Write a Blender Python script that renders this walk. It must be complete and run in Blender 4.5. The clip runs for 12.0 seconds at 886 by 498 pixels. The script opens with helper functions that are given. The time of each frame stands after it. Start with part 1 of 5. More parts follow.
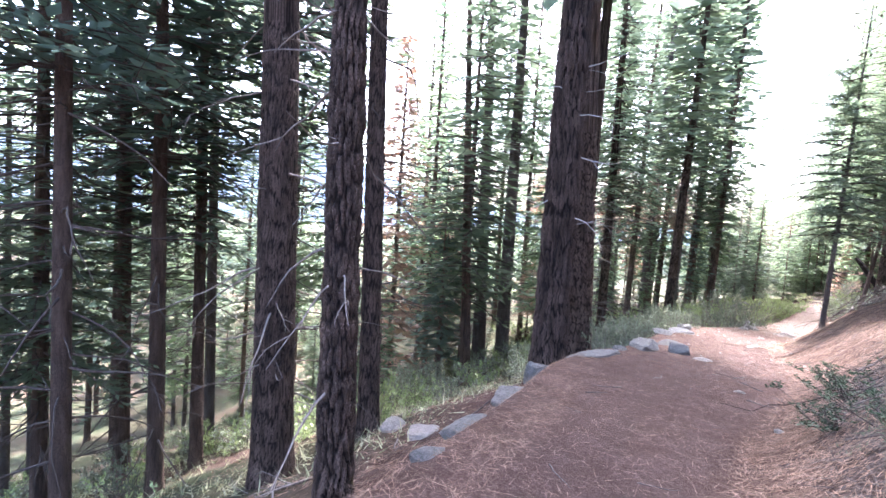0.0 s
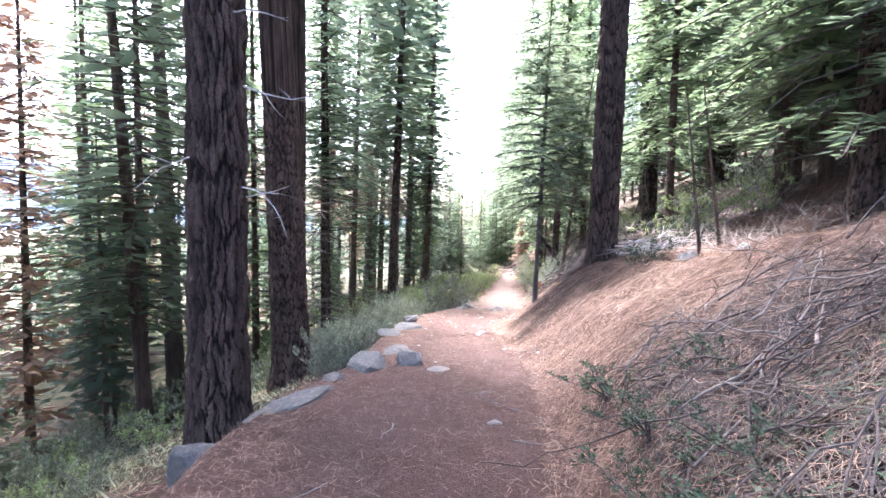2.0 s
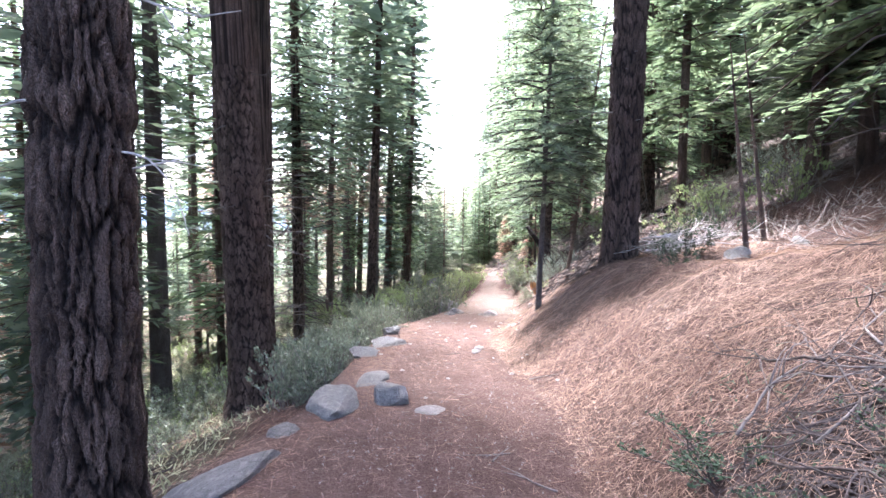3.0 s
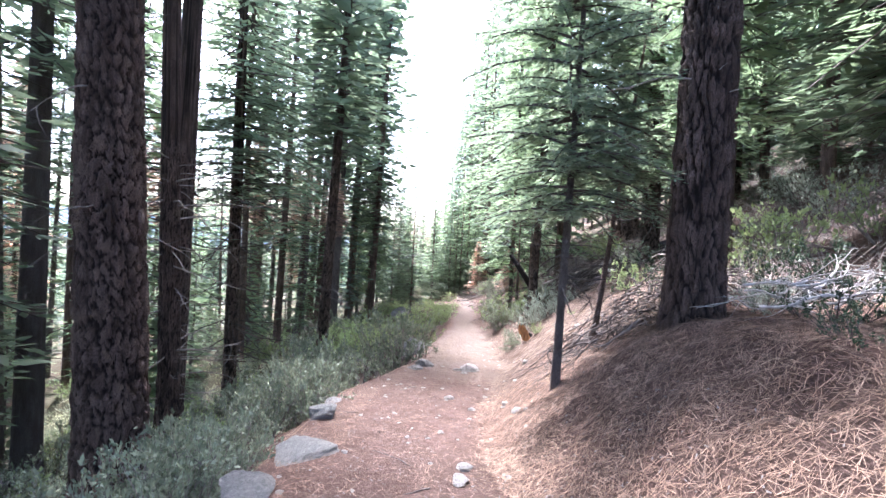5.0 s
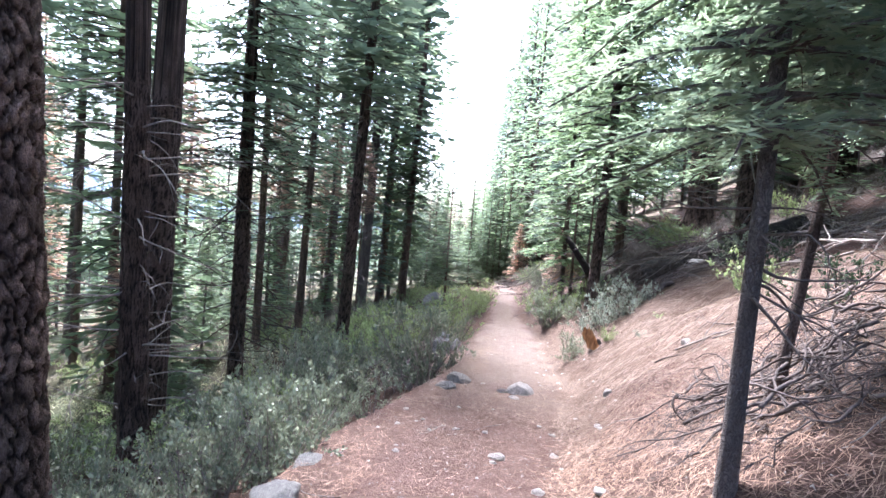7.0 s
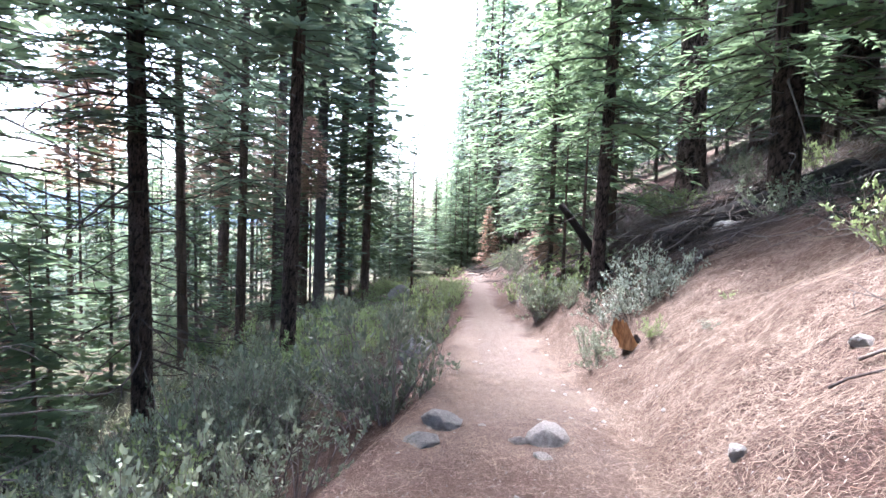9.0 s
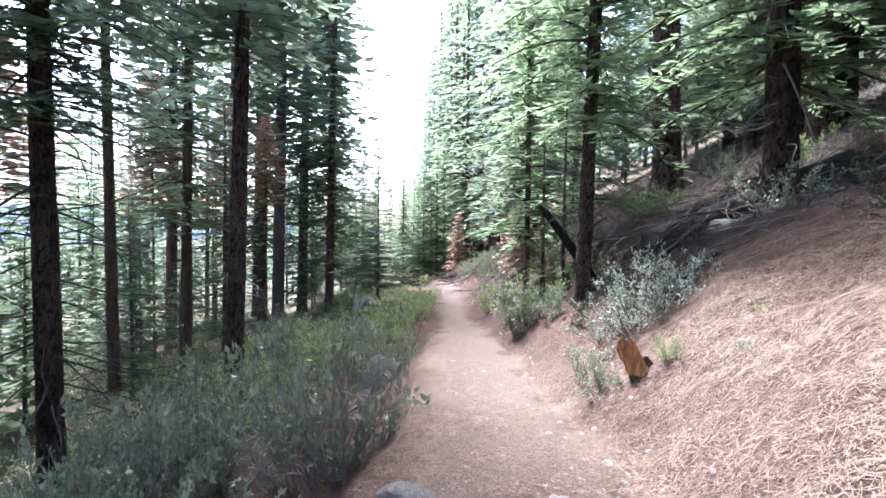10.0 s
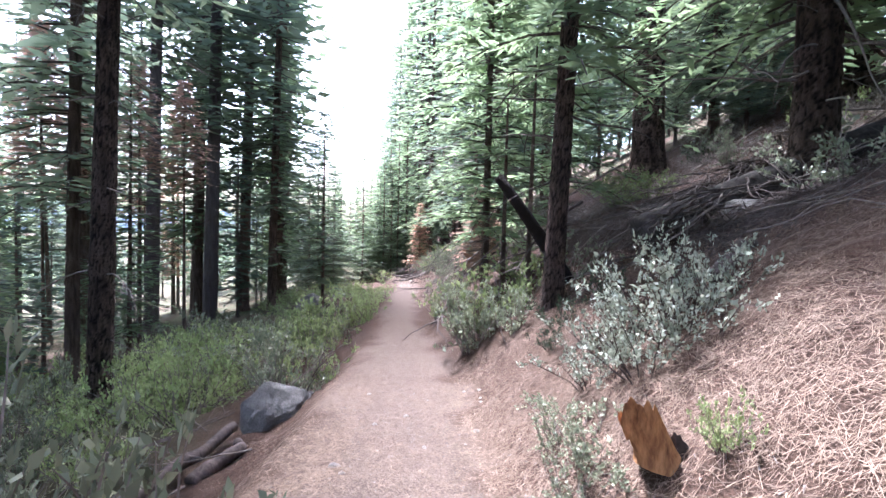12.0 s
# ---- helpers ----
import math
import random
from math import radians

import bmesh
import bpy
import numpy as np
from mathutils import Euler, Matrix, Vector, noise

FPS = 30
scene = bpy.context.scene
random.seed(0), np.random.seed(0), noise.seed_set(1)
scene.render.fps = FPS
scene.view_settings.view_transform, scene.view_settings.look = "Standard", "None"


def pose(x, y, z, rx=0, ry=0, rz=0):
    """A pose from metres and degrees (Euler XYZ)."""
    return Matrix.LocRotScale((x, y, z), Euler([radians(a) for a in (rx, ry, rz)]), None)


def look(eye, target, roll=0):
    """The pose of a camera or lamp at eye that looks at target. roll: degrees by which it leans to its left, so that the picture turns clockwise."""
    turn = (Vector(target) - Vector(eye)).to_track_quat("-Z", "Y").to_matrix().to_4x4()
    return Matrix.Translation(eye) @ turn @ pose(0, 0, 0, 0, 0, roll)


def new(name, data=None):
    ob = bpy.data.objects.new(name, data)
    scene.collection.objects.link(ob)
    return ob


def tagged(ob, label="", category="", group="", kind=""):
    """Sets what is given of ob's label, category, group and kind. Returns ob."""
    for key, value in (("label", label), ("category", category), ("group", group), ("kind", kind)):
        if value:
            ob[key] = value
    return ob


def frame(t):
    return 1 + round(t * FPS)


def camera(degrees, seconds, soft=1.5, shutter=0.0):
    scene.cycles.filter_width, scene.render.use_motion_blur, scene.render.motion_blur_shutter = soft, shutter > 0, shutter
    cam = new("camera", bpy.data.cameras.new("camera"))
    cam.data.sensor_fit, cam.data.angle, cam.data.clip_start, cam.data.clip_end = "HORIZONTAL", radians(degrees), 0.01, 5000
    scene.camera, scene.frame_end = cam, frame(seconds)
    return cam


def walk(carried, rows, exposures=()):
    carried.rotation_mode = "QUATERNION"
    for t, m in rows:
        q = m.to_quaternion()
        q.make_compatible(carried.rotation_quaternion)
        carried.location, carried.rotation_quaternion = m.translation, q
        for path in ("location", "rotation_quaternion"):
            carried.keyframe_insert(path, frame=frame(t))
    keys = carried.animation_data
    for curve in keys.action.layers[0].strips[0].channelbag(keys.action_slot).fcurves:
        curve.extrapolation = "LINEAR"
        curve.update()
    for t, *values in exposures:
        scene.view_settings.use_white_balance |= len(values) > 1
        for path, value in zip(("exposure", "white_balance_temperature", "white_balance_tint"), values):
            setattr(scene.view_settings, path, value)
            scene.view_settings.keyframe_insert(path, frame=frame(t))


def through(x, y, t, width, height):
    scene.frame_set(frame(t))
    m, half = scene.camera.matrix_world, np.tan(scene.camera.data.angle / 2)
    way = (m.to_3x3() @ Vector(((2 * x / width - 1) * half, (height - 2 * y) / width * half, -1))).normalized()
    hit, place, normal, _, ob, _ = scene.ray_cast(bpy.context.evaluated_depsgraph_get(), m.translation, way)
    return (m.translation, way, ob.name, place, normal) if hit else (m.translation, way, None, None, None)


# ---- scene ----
cam = camera(85.5, 12.0)
PATH = [
    (0, (0.000, 0.000, 1.500), (-1.221, 1.578, 1.370), 3.97),
    (0.4, (-0.197, 0.495, 1.470), (-1.112, 2.268, 1.330), 2.52),
    (0.5, (-0.229, 0.635, 1.480), (-1.078, 2.441, 1.345), 2.06),
    (1, (-0.371, 1.324, 1.432), (-0.988, 3.220, 1.287), 0.14),
    (1.5, (-0.516, 2.005, 1.396), (-0.916, 3.961, 1.280), -0.32),
    (2, (-0.603, 2.725, 1.346), (-0.809, 4.711, 1.233), 1.07),
    (2.5, (-0.734, 3.425, 1.280), (-0.876, 5.417, 1.165), 0.60),
    (3, (-0.861, 4.224, 1.250), (-0.986, 6.217, 1.134), 0.63),
    (3.2, (-0.890, 4.497, 1.261), (-1.013, 6.489, 1.118), 0.63),
    (4.8, (-1.028, 6.913, 1.250), (-1.038, 8.913, 1.223), 2.75),
    (5, (-1.026, 7.188, 1.221), (-1.025, 9.188, 1.213), 2.97),
    (5.5, (-0.997, 7.837, 1.242), (-0.983, 9.837, 1.244), 3.40),
    (6, (-0.979, 8.524, 1.202), (-0.976, 10.524, 1.199), 4.78),
    (6.5, (-1.033, 9.125, 1.145), (-1.147, 11.121, 1.081), 5.05),
    (7, (-1.140, 9.757, 1.071), (-1.287, 11.750, 0.984), 4.59),
    (7.2, (-1.144, 10.015, 1.037), (-1.279, 12.008, 0.930), 3.91),
    (8.8, (-1.286, 12.314, 0.658), (-1.315, 14.309, 0.527), 1.62),
    (9, (-1.304, 12.573, 0.647), (-1.302, 14.569, 0.535), 1.48),
    (9.5, (-1.293, 13.200, 0.604), (-1.237, 15.197, 0.512), 1.48),
    (10, (-1.248, 13.810, 0.558), (-1.117, 15.805, 0.484), 0.53),
    (10.5, (-1.111, 14.431, 0.495), (-0.905, 16.419, 0.423), 0.17),
    (11, (-0.924, 15.052, 0.461), (-0.655, 17.033, 0.408), -0.21),
    (11.5, (-0.641, 15.651, 0.403), (-0.334, 17.626, 0.346), 0.27),
    (12, (-0.413, 16.193, 0.360), (-0.161, 18.175, 0.269), 1.46),
]
walk(cam, [(t, look(eye, target, roll)) for t, eye, target, roll in PATH], [(0.0, 3.98, 5800, 20), (2.5, 3.84, 5800, 20), (5.0, 3.58, 5560, 17), (9.0, 3.5, 5460, 17), (12.0, 3.33, 5460, 20)])

# ---- world, sun, exposure ----
SUN_AZ, SUN_EL = -22.0, 60.0          # degrees: azimuth from +y towards +x, height
world = bpy.data.worlds.new("sky")
scene.world = world
world.use_nodes = True
wn = world.node_tree
sky = wn.nodes.new("ShaderNodeTexSky")
sky.sky_type, sky.sun_disc = "NISHITA", False
sky.sun_elevation, sky.sun_rotation = radians(SUN_EL), radians(SUN_AZ)
sky.air_density, sky.dust_density, sky.ozone_density = 1.0, 5.0, 1.0
wn.nodes["Background"].inputs["Strength"].default_value = 0.13
wn.links.new(sky.outputs[0], wn.nodes["Background"].inputs["Color"])
sun_data = bpy.data.lights.new("sun", "SUN")
sun_data.energy, sun_data.angle, sun_data.color = 2.5, radians(7), (1.0, 0.97, 0.92)
sun = new("sun", sun_data)
sun_way = Vector((math.sin(radians(SUN_AZ)) * math.cos(radians(SUN_EL)), math.cos(radians(SUN_AZ)) * math.cos(radians(SUN_EL)), math.sin(radians(SUN_EL))))
sun.matrix_world = look(sun_way * 200, (0, 0, 0))

# ---- materials ----


def base_material(name, rough=0.9):
    mat = bpy.data.materials.new(name)
    mat.use_nodes = True
    nt = mat.node_tree
    bsdf = nt.nodes["Principled BSDF"]
    bsdf.inputs["Roughness"].default_value = rough
    bsdf.inputs["Specular IOR Level"].default_value = 0.25
    return mat, nt, bsdf


def node(nt, kind, **inputs):
    n = nt.nodes.new(kind)
    for key, value in inputs.items():
        n.inputs[key.replace("_", " ")].default_value = value
    return n


def ramp(nt, fac, stops):
    r = nt.nodes.new("ShaderNodeValToRGB")
    els = r.color_ramp.elements
    while len(els) < len(stops):
        els.new(0.5)
    for el, (pos, col) in zip(els, stops):
        el.position, el.color = pos, (*col, 1)
    nt.links.new(fac, r.inputs[0])
    return r.outputs[0]


def mapped(nt, scale=(1, 1, 1), obj=True):
    tc = nt.nodes.new("ShaderNodeTexCoord")
    mp = nt.nodes.new("ShaderNodeMapping")
    mp.inputs["Scale"].default_value = scale
    nt.links.new(tc.outputs["Object" if obj else "Generated"], mp.inputs[0])
    return mp.outputs[0]


def noise_tex(nt, vec, scale, detail=6.0, rough=0.6):
    n = node(nt, "ShaderNodeTexNoise", Scale=scale, Detail=detail, Roughness=rough)
    nt.links.new(vec, n.inputs["Vector"])
    return n.outputs["Fac"]


def mix_col(nt, fac, a, b, mode="MIX"):
    m = nt.nodes.new("ShaderNodeMix")
    m.data_type, m.blend_type = "RGBA", mode
    if isinstance(fac, float):
        m.inputs[0].default_value = fac
    else:
        nt.links.new(fac, m.inputs[0])
    for sock, v in ((m.inputs[6], a), (m.inputs[7], b)):
        if isinstance(v, tuple):
            sock.default_value = (*v, 1)
        else:
            nt.links.new(v, sock)
    return m.outputs[2]


def bump(nt, bsdf, height, strength, distance):
    b = node(nt, "ShaderNodeBump", Strength=strength, Distance=distance)
    nt.links.new(height, b.inputs["Height"])
    nt.links.new(b.outputs[0], bsdf.inputs["Normal"])


def bark_material(name, dark, light, scale=1.0):
    mat, nt, bsdf = base_material(name, 0.92)
    v = mapped(nt, (9 * scale, 9 * scale, 1.6 * scale))
    big = noise_tex(nt, v, 1.0, 5.0)
    fine = noise_tex(nt, mapped(nt, (60, 60, 14)), 1.0, 6.0, 0.7)
    patch = noise_tex(nt, mapped(nt, (1.3, 1.3, 0.7)), 1.0, 3.0)
    c = ramp(nt, big, [(0.32, dark), (0.68, light)])
    c = mix_col(nt, ramp(nt, fine, [(0.42, (0, 0, 0)), (0.75, (0.38, 0.38, 0.38))]), c, tuple(x * 0.6 for x in dark), "MIX")
    c = mix_col(nt, 0.3, c, ramp(nt, patch, [(0.35, (0.06, 0.042, 0.034)), (0.65, (0.18, 0.13, 0.105))]))
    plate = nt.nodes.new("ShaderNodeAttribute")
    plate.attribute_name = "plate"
    # Furrows: darker inner bark, plus the crevices' shade painted into the colour.
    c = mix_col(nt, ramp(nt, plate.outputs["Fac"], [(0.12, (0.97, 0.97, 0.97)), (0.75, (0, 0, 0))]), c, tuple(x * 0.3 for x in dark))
    warp = nt.nodes.new("ShaderNodeTexNoise")
    warp.inputs["Scale"].default_value, warp.inputs["Detail"].default_value = 9.0, 4.0
    nt.links.new(mapped(nt, (1, 1, 1)), warp.inputs["Vector"])
    shift = nt.nodes.new("ShaderNodeVectorMath")
    shift.operation = "MULTIPLY_ADD"
    nt.links.new(warp.outputs["Color"], shift.inputs[0])
    shift.inputs[1].default_value = (2.2, 2.2, 1.4)
    nt.links.new(mapped(nt, (17 * scale, 17 * scale, 4.2 * scale)), shift.inputs[2])
    cracks = nt.nodes.new("ShaderNodeTexVoronoi")
    cracks.feature = "DISTANCE_TO_EDGE"
    nt.links.new(shift.outputs[0], cracks.inputs["Vector"])
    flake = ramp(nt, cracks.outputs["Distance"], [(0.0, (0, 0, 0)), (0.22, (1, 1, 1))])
    # Crack lines get the same painted shade between the flakes.
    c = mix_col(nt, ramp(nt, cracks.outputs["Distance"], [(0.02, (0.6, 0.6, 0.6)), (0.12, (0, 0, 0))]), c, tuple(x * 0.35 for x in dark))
    nt.links.new(c, bsdf.inputs["Base Color"])
    hsum = nt.nodes.new("ShaderNodeMath")
    hsum.operation = "MULTIPLY_ADD"
    nt.links.new(fine, hsum.inputs[0])
    hsum.inputs[1].default_value = 0.7
    nt.links.new(flake, hsum.inputs[2])
    bump(nt, bsdf, hsum.outputs[0], 1.0, 0.05)
    return mat


def leaf_material(name, stops, through=0.35, rough=0.6):
    mat, nt, bsdf = base_material(name, rough)
    geo = nt.nodes.new("ShaderNodeNewGeometry")
    info = nt.nodes.new("ShaderNodeObjectInfo")
    c = ramp(nt, geo.outputs["Random Per Island"], stops)
    patch = noise_tex(nt, mapped(nt, (1.2, 1.2, 1.2)), 1.0, 2.0)
    hsv = node(nt, "ShaderNodeHueSaturation", Saturation=0.95)
    val = nt.nodes.new("ShaderNodeMapRange")
    nt.links.new(info.outputs["Random"], val.inputs[0])
    val.inputs[3].default_value, val.inputs[4].default_value = 0.75, 1.25
    nt.links.new(val.outputs[0], hsv.inputs["Value"])
    nt.links.new(mix_col(nt, patch, c, stops[-1][1]), hsv.inputs["Color"])
    nt.links.new(hsv.outputs[0], bsdf.inputs["Base Color"])
    tr = nt.nodes.new("ShaderNodeBsdfTranslucent")
    nt.links.new(hsv.outputs[0], tr.inputs[0])
    mx = nt.nodes.new("ShaderNodeMixShader")
    mx.inputs[0].default_value = through
    nt.links.new(bsdf.outputs[0], mx.inputs[1])
    nt.links.new(tr.outputs[0], mx.inputs[2])
    nt.links.new(mx.outputs[0], nt.nodes["Material Output"].inputs["Surface"])
    return mat


def wood_material(name, a, b, along=(30, 30, 4), rough=0.85):
    mat, nt, bsdf = base_material(name, rough)
    g = noise_tex(nt, mapped(nt, along), 1.0, 6.0, 0.65)
    nt.links.new(ramp(nt, g, [(0.3, a), (0.7, b)]), bsdf.inputs["Base Color"])
    bump(nt, bsdf, g, 0.6, 0.01)
    return mat


def stone_material(name, a, b, lichen):
    mat, nt, bsdf = base_material(name, 0.88)
    v = mapped(nt, (1, 1, 1))
    c = ramp(nt, noise_tex(nt, v, 4.0, 8.0, 0.7), [(0.3, a), (0.7, b)])
    c = mix_col(nt, ramp(nt, noise_tex(nt, v, 9.0, 5.0), [(0.52, (0, 0, 0)), (0.66, (0.7, 0.7, 0.7))]), c, lichen)
    speck = noise_tex(nt, v, 70.0, 3.0, 0.8)
    c = mix_col(nt, 0.25, c, ramp(nt, speck, [(0.4, (0.12, 0.12, 0.12)), (0.6, (0.6, 0.59, 0.58))]))
    nt.links.new(c, bsdf.inputs["Base Color"])
    bump(nt, bsdf, noise_tex(nt, v, 22.0, 8.0, 0.75), 0.95, 0.05)
    return mat


def ground_material():
    mat, nt, bsdf = base_material("forest_floor", 0.95)
    v = mapped(nt, (1, 1, 1))
    att = nt.nodes.new("ShaderNodeAttribute")
    att.attribute_name = "trail"
    att2 = nt.nodes.new("ShaderNodeAttribute")
    att2.attribute_name = "green"
    fine = noise_tex(nt, v, 55.0, 8.0, 0.75)
    mid = noise_tex(nt, v, 3.5, 6.0, 0.65)
    big = noise_tex(nt, v, 0.6, 4.0)
    straw = noise_tex(nt, mapped(nt, (90, 22, 30)), 1.0, 5.0, 0.7)
    litter = ramp(nt, straw, [(0.3, (0.0192, 0.0104, 0.008)), (0.5, (0.068, 0.036, 0.0272)), (0.72, (0.184, 0.112, 0.0864))])
    litter = mix_col(nt, ramp(nt, mid, [(0.35, (0, 0, 0)), (0.7, (0.55, 0.55, 0.55))]), litter, (0.1, 0.052, 0.036))
    dirt = ramp(nt, fine, [(0.32, (0.06, 0.032, 0.025)), (0.5, (0.13, 0.075, 0.06)), (0.7, (0.25, 0.16, 0.13))])
    dirt = mix_col(nt, ramp(nt, mid, [(0.4, (0, 0, 0)), (0.65, (0.6, 0.6, 0.6))]), dirt, litter)
    pale = nt.nodes.new("ShaderNodeAttribute")
    pale.attribute_name = "pale"
    # Sunshine on the farther trail is painted in as paler dirt.
    dirt = mix_col(nt, pale.outputs["Fac"], dirt, ramp(nt, fine, [(0.32, (0.085, 0.058, 0.044)), (0.5, (0.19, 0.142, 0.113)), (0.7, (0.34, 0.275, 0.23))]))
    litter = mix_col(nt, pale.outputs["Fac"], litter, ramp(nt, straw, [(0.3, (0.024, 0.012, 0.008)), (0.7, (0.14, 0.083, 0.056))]))
    moss = ramp(nt, noise_tex(nt, v, 8.0, 6.0, 0.7), [(0.3, (0.035, 0.042, 0.022)), (0.6, (0.085, 0.1, 0.048)), (0.8, (0.17, 0.14, 0.1))])
    c = mix_col(nt, att.outputs["Fac"], litter, dirt)
    c = mix_col(nt, att2.outputs["Fac"], c, moss)
    c = mix_col(nt, ramp(nt, big, [(0.45, (0, 0, 0)), (0.7, (0.3, 0.3, 0.3))]), c, (0.13, 0.085, 0.065))
    duff_shade = nt.nodes.new("ShaderNodeAttribute")
    duff_shade.attribute_name = "duff_shade"
    # Dark rotted litter; on the bank it also paints the firs' shade.
    c = mix_col(nt, duff_shade.outputs["Fac"], c, ramp(nt, straw, [(0.3, (0.012, 0.008, 0.007)), (0.55, (0.045, 0.028, 0.023)), (0.8, (0.13, 0.09, 0.075))]))
    nt.links.new(c, bsdf.inputs["Base Color"])
    hs = nt.nodes.new("ShaderNodeMath")
    hs.operation = "ADD"
    nt.links.new(fine, hs.inputs[0])
    nt.links.new(straw, hs.inputs[1])
    bump(nt, bsdf, hs.outputs[0], 1.0, 0.05)
    return mat


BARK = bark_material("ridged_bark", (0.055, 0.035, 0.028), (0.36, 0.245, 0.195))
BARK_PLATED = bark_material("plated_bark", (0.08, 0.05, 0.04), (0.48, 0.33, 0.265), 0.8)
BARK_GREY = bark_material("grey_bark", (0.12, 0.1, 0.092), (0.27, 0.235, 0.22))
FIR = leaf_material("fir_needles", [(0.0, (0.058, 0.1, 0.066)), (0.5, (0.122, 0.18, 0.114)), (1.0, (0.245, 0.295, 0.18))], 0.6)
# Lighter and darker copies of FIR, with lit and shaded boughs put into colour.
FIR_LIGHT = leaf_material("lit_fir_needles", [(0.0, (0.071, 0.123, 0.0757)), (0.5, (0.15, 0.225, 0.125)), (1.0, (0.27, 0.345, 0.18))], 0.6)
FIR_DARK = leaf_material("shaded_fir_needles", [(0.0, (0.045, 0.0752, 0.0606)), (0.5, (0.0873, 0.1358, 0.1061)), (1.0, (0.154, 0.2061, 0.1453))], 0.6)
BOUGH_GREEN = leaf_material("cut_bough_needles", [(0.0, (0.012, 0.025, 0.014)), (0.5, (0.025, 0.045, 0.024)), (1.0, (0.05, 0.075, 0.035))], 0.15)
RUSTY = leaf_material("dead_needles", [(0.0, (0.24, 0.12, 0.075)), (0.5, (0.4, 0.23, 0.15)), (1.0, (0.52, 0.35, 0.25))], 0.5)
SHRUB = leaf_material("shrub_leaves", [(0.0, (0.04, 0.058, 0.034)), (0.5, (0.115, 0.145, 0.085)), (1.0, (0.27, 0.29, 0.19))], 0.25, 0.4)
SHRUB_BRIGHT = leaf_material("bright_shrub_leaves", [(0.0, (0.08, 0.12, 0.04)), (0.5, (0.19, 0.25, 0.09)), (1.0, (0.34, 0.4, 0.17))], 0.35, 0.5)
MANZANITA = leaf_material("manzanita_leaves", [(0.0, (0.07, 0.09, 0.06)), (0.5, (0.16, 0.19, 0.13)), (1.0, (0.36, 0.39, 0.3))], 0.2, 0.45)
NEEDLES = leaf_material("fallen_needles", [(0.0, (0.02, 0.009, 0.006)), (0.35, (0.08, 0.034, 0.02)), (0.75, (0.21, 0.1, 0.058)), (1.0, (0.38, 0.25, 0.17))], 0.1, 0.8)
NEEDLES_PALE = leaf_material("dry_needles", [(0.0, (0.022, 0.01, 0.006)), (0.4, (0.068, 0.034, 0.02)), (0.75, (0.16, 0.093, 0.06)), (1.0, (0.36, 0.26, 0.19))], 0.1, 0.8)
GRASS = leaf_material("pale_undergrowth", [(0.0, (0.12, 0.145, 0.06)), (0.5, (0.24, 0.275, 0.13)), (1.0, (0.42, 0.4, 0.25))], 0.3, 0.7)
TWIG = wood_material("dead_twig", (0.09, 0.07, 0.06), (0.26, 0.22, 0.195))
TWIG_PALE = wood_material("bleached_wood", (0.2, 0.178, 0.16), (0.5, 0.46, 0.42))
TWIG_DARK = wood_material("dark_wood", (0.035, 0.026, 0.023), (0.11, 0.085, 0.075))
ROTTED_DARK = wood_material("rotted_dark_wood", (0.012, 0.01, 0.01), (0.075, 0.062, 0.056), (14, 14, 14))
ORANGE = wood_material("rotten_orange_wood", (0.08, 0.03, 0.012), (0.5, 0.25, 0.105), (26, 26, 6))
STONE = stone_material("granite", (0.058, 0.053, 0.047), (0.19, 0.176, 0.156), (0.27, 0.252, 0.22))
STONE_DARK = stone_material("dark_granite", (0.03, 0.028, 0.026), (0.105, 0.098, 0.09), (0.17, 0.16, 0.145))
STONE_WARM = stone_material("dusty_granite", (0.19, 0.16, 0.138), (0.37, 0.325, 0.29), (0.42, 0.385, 0.35))
FLOOR = ground_material()

# ---- mesh helpers ----
UP = np.array((0.0, 0.0, 1.0))


def lattice(ix, iy):
    s = np.sin(ix * 127.1 + iy * 311.7) * 43758.5453
    return s - np.floor(s)


def vnoise(x, y):
    """Smooth value noise in 0..1 on arrays."""
    ix, iy = np.floor(x), np.floor(y)
    fx, fy = x - ix, y - iy
    fx, fy = fx * fx * (3 - 2 * fx), fy * fy * (3 - 2 * fy)
    return (lattice(ix, iy) * (1 - fx) + lattice(ix + 1, iy) * fx) * (1 - fy) + (lattice(ix, iy + 1) * (1 - fx) + lattice(ix + 1, iy + 1) * fx) * fy


def fbm(x, y, octaves=3):
    out, a = 0, 0.5
    for k in range(octaves):
        out = out + a * (vnoise(x * 2 ** k + 17.3 * k, y * 2 ** k - 9.1 * k) - 0.5)
        a *= 0.5
    return out


def left_edge(y):
    return np.interp(y, [-20, 0, 2, 4, 6, 7.2, 8.6, 11, 14, 15.5, 18, 21, 24, 34, 41, 60, 120], [-1.5, -1.7, -1.85, -2.15, -2.55, -2.55, -2.25, -2.35, -2.35, -1.95, -1.35, -1.1, -0.75, -0.1, 0.3, 0.5, -1.5])


def right_edge(y):
    return np.interp(y, [-20, 0, 4.5, 6, 8.4, 10, 11.5, 13, 14.6, 17.5, 19, 22, 26, 31, 41, 60, 120], [0.3, 0.1, -0.25, -0.1, 0.0, -0.3, -0.5, -0.45, -0.1, 0.45, 0.4, 0.6, 0.5, 0.75, 1.4, 1.9, 0.5])


def trail_z(y):
    return np.interp(y, [-60, -5, 0, 4.84, 10.9, 13.9, 16.5, 19.9, 23.5, 41, 80, 200], [3.0, 0.2, 0.03, -0.23, -0.58, -0.9, -1.15, -1.51, -1.75, -2.55, -4.5, -11])


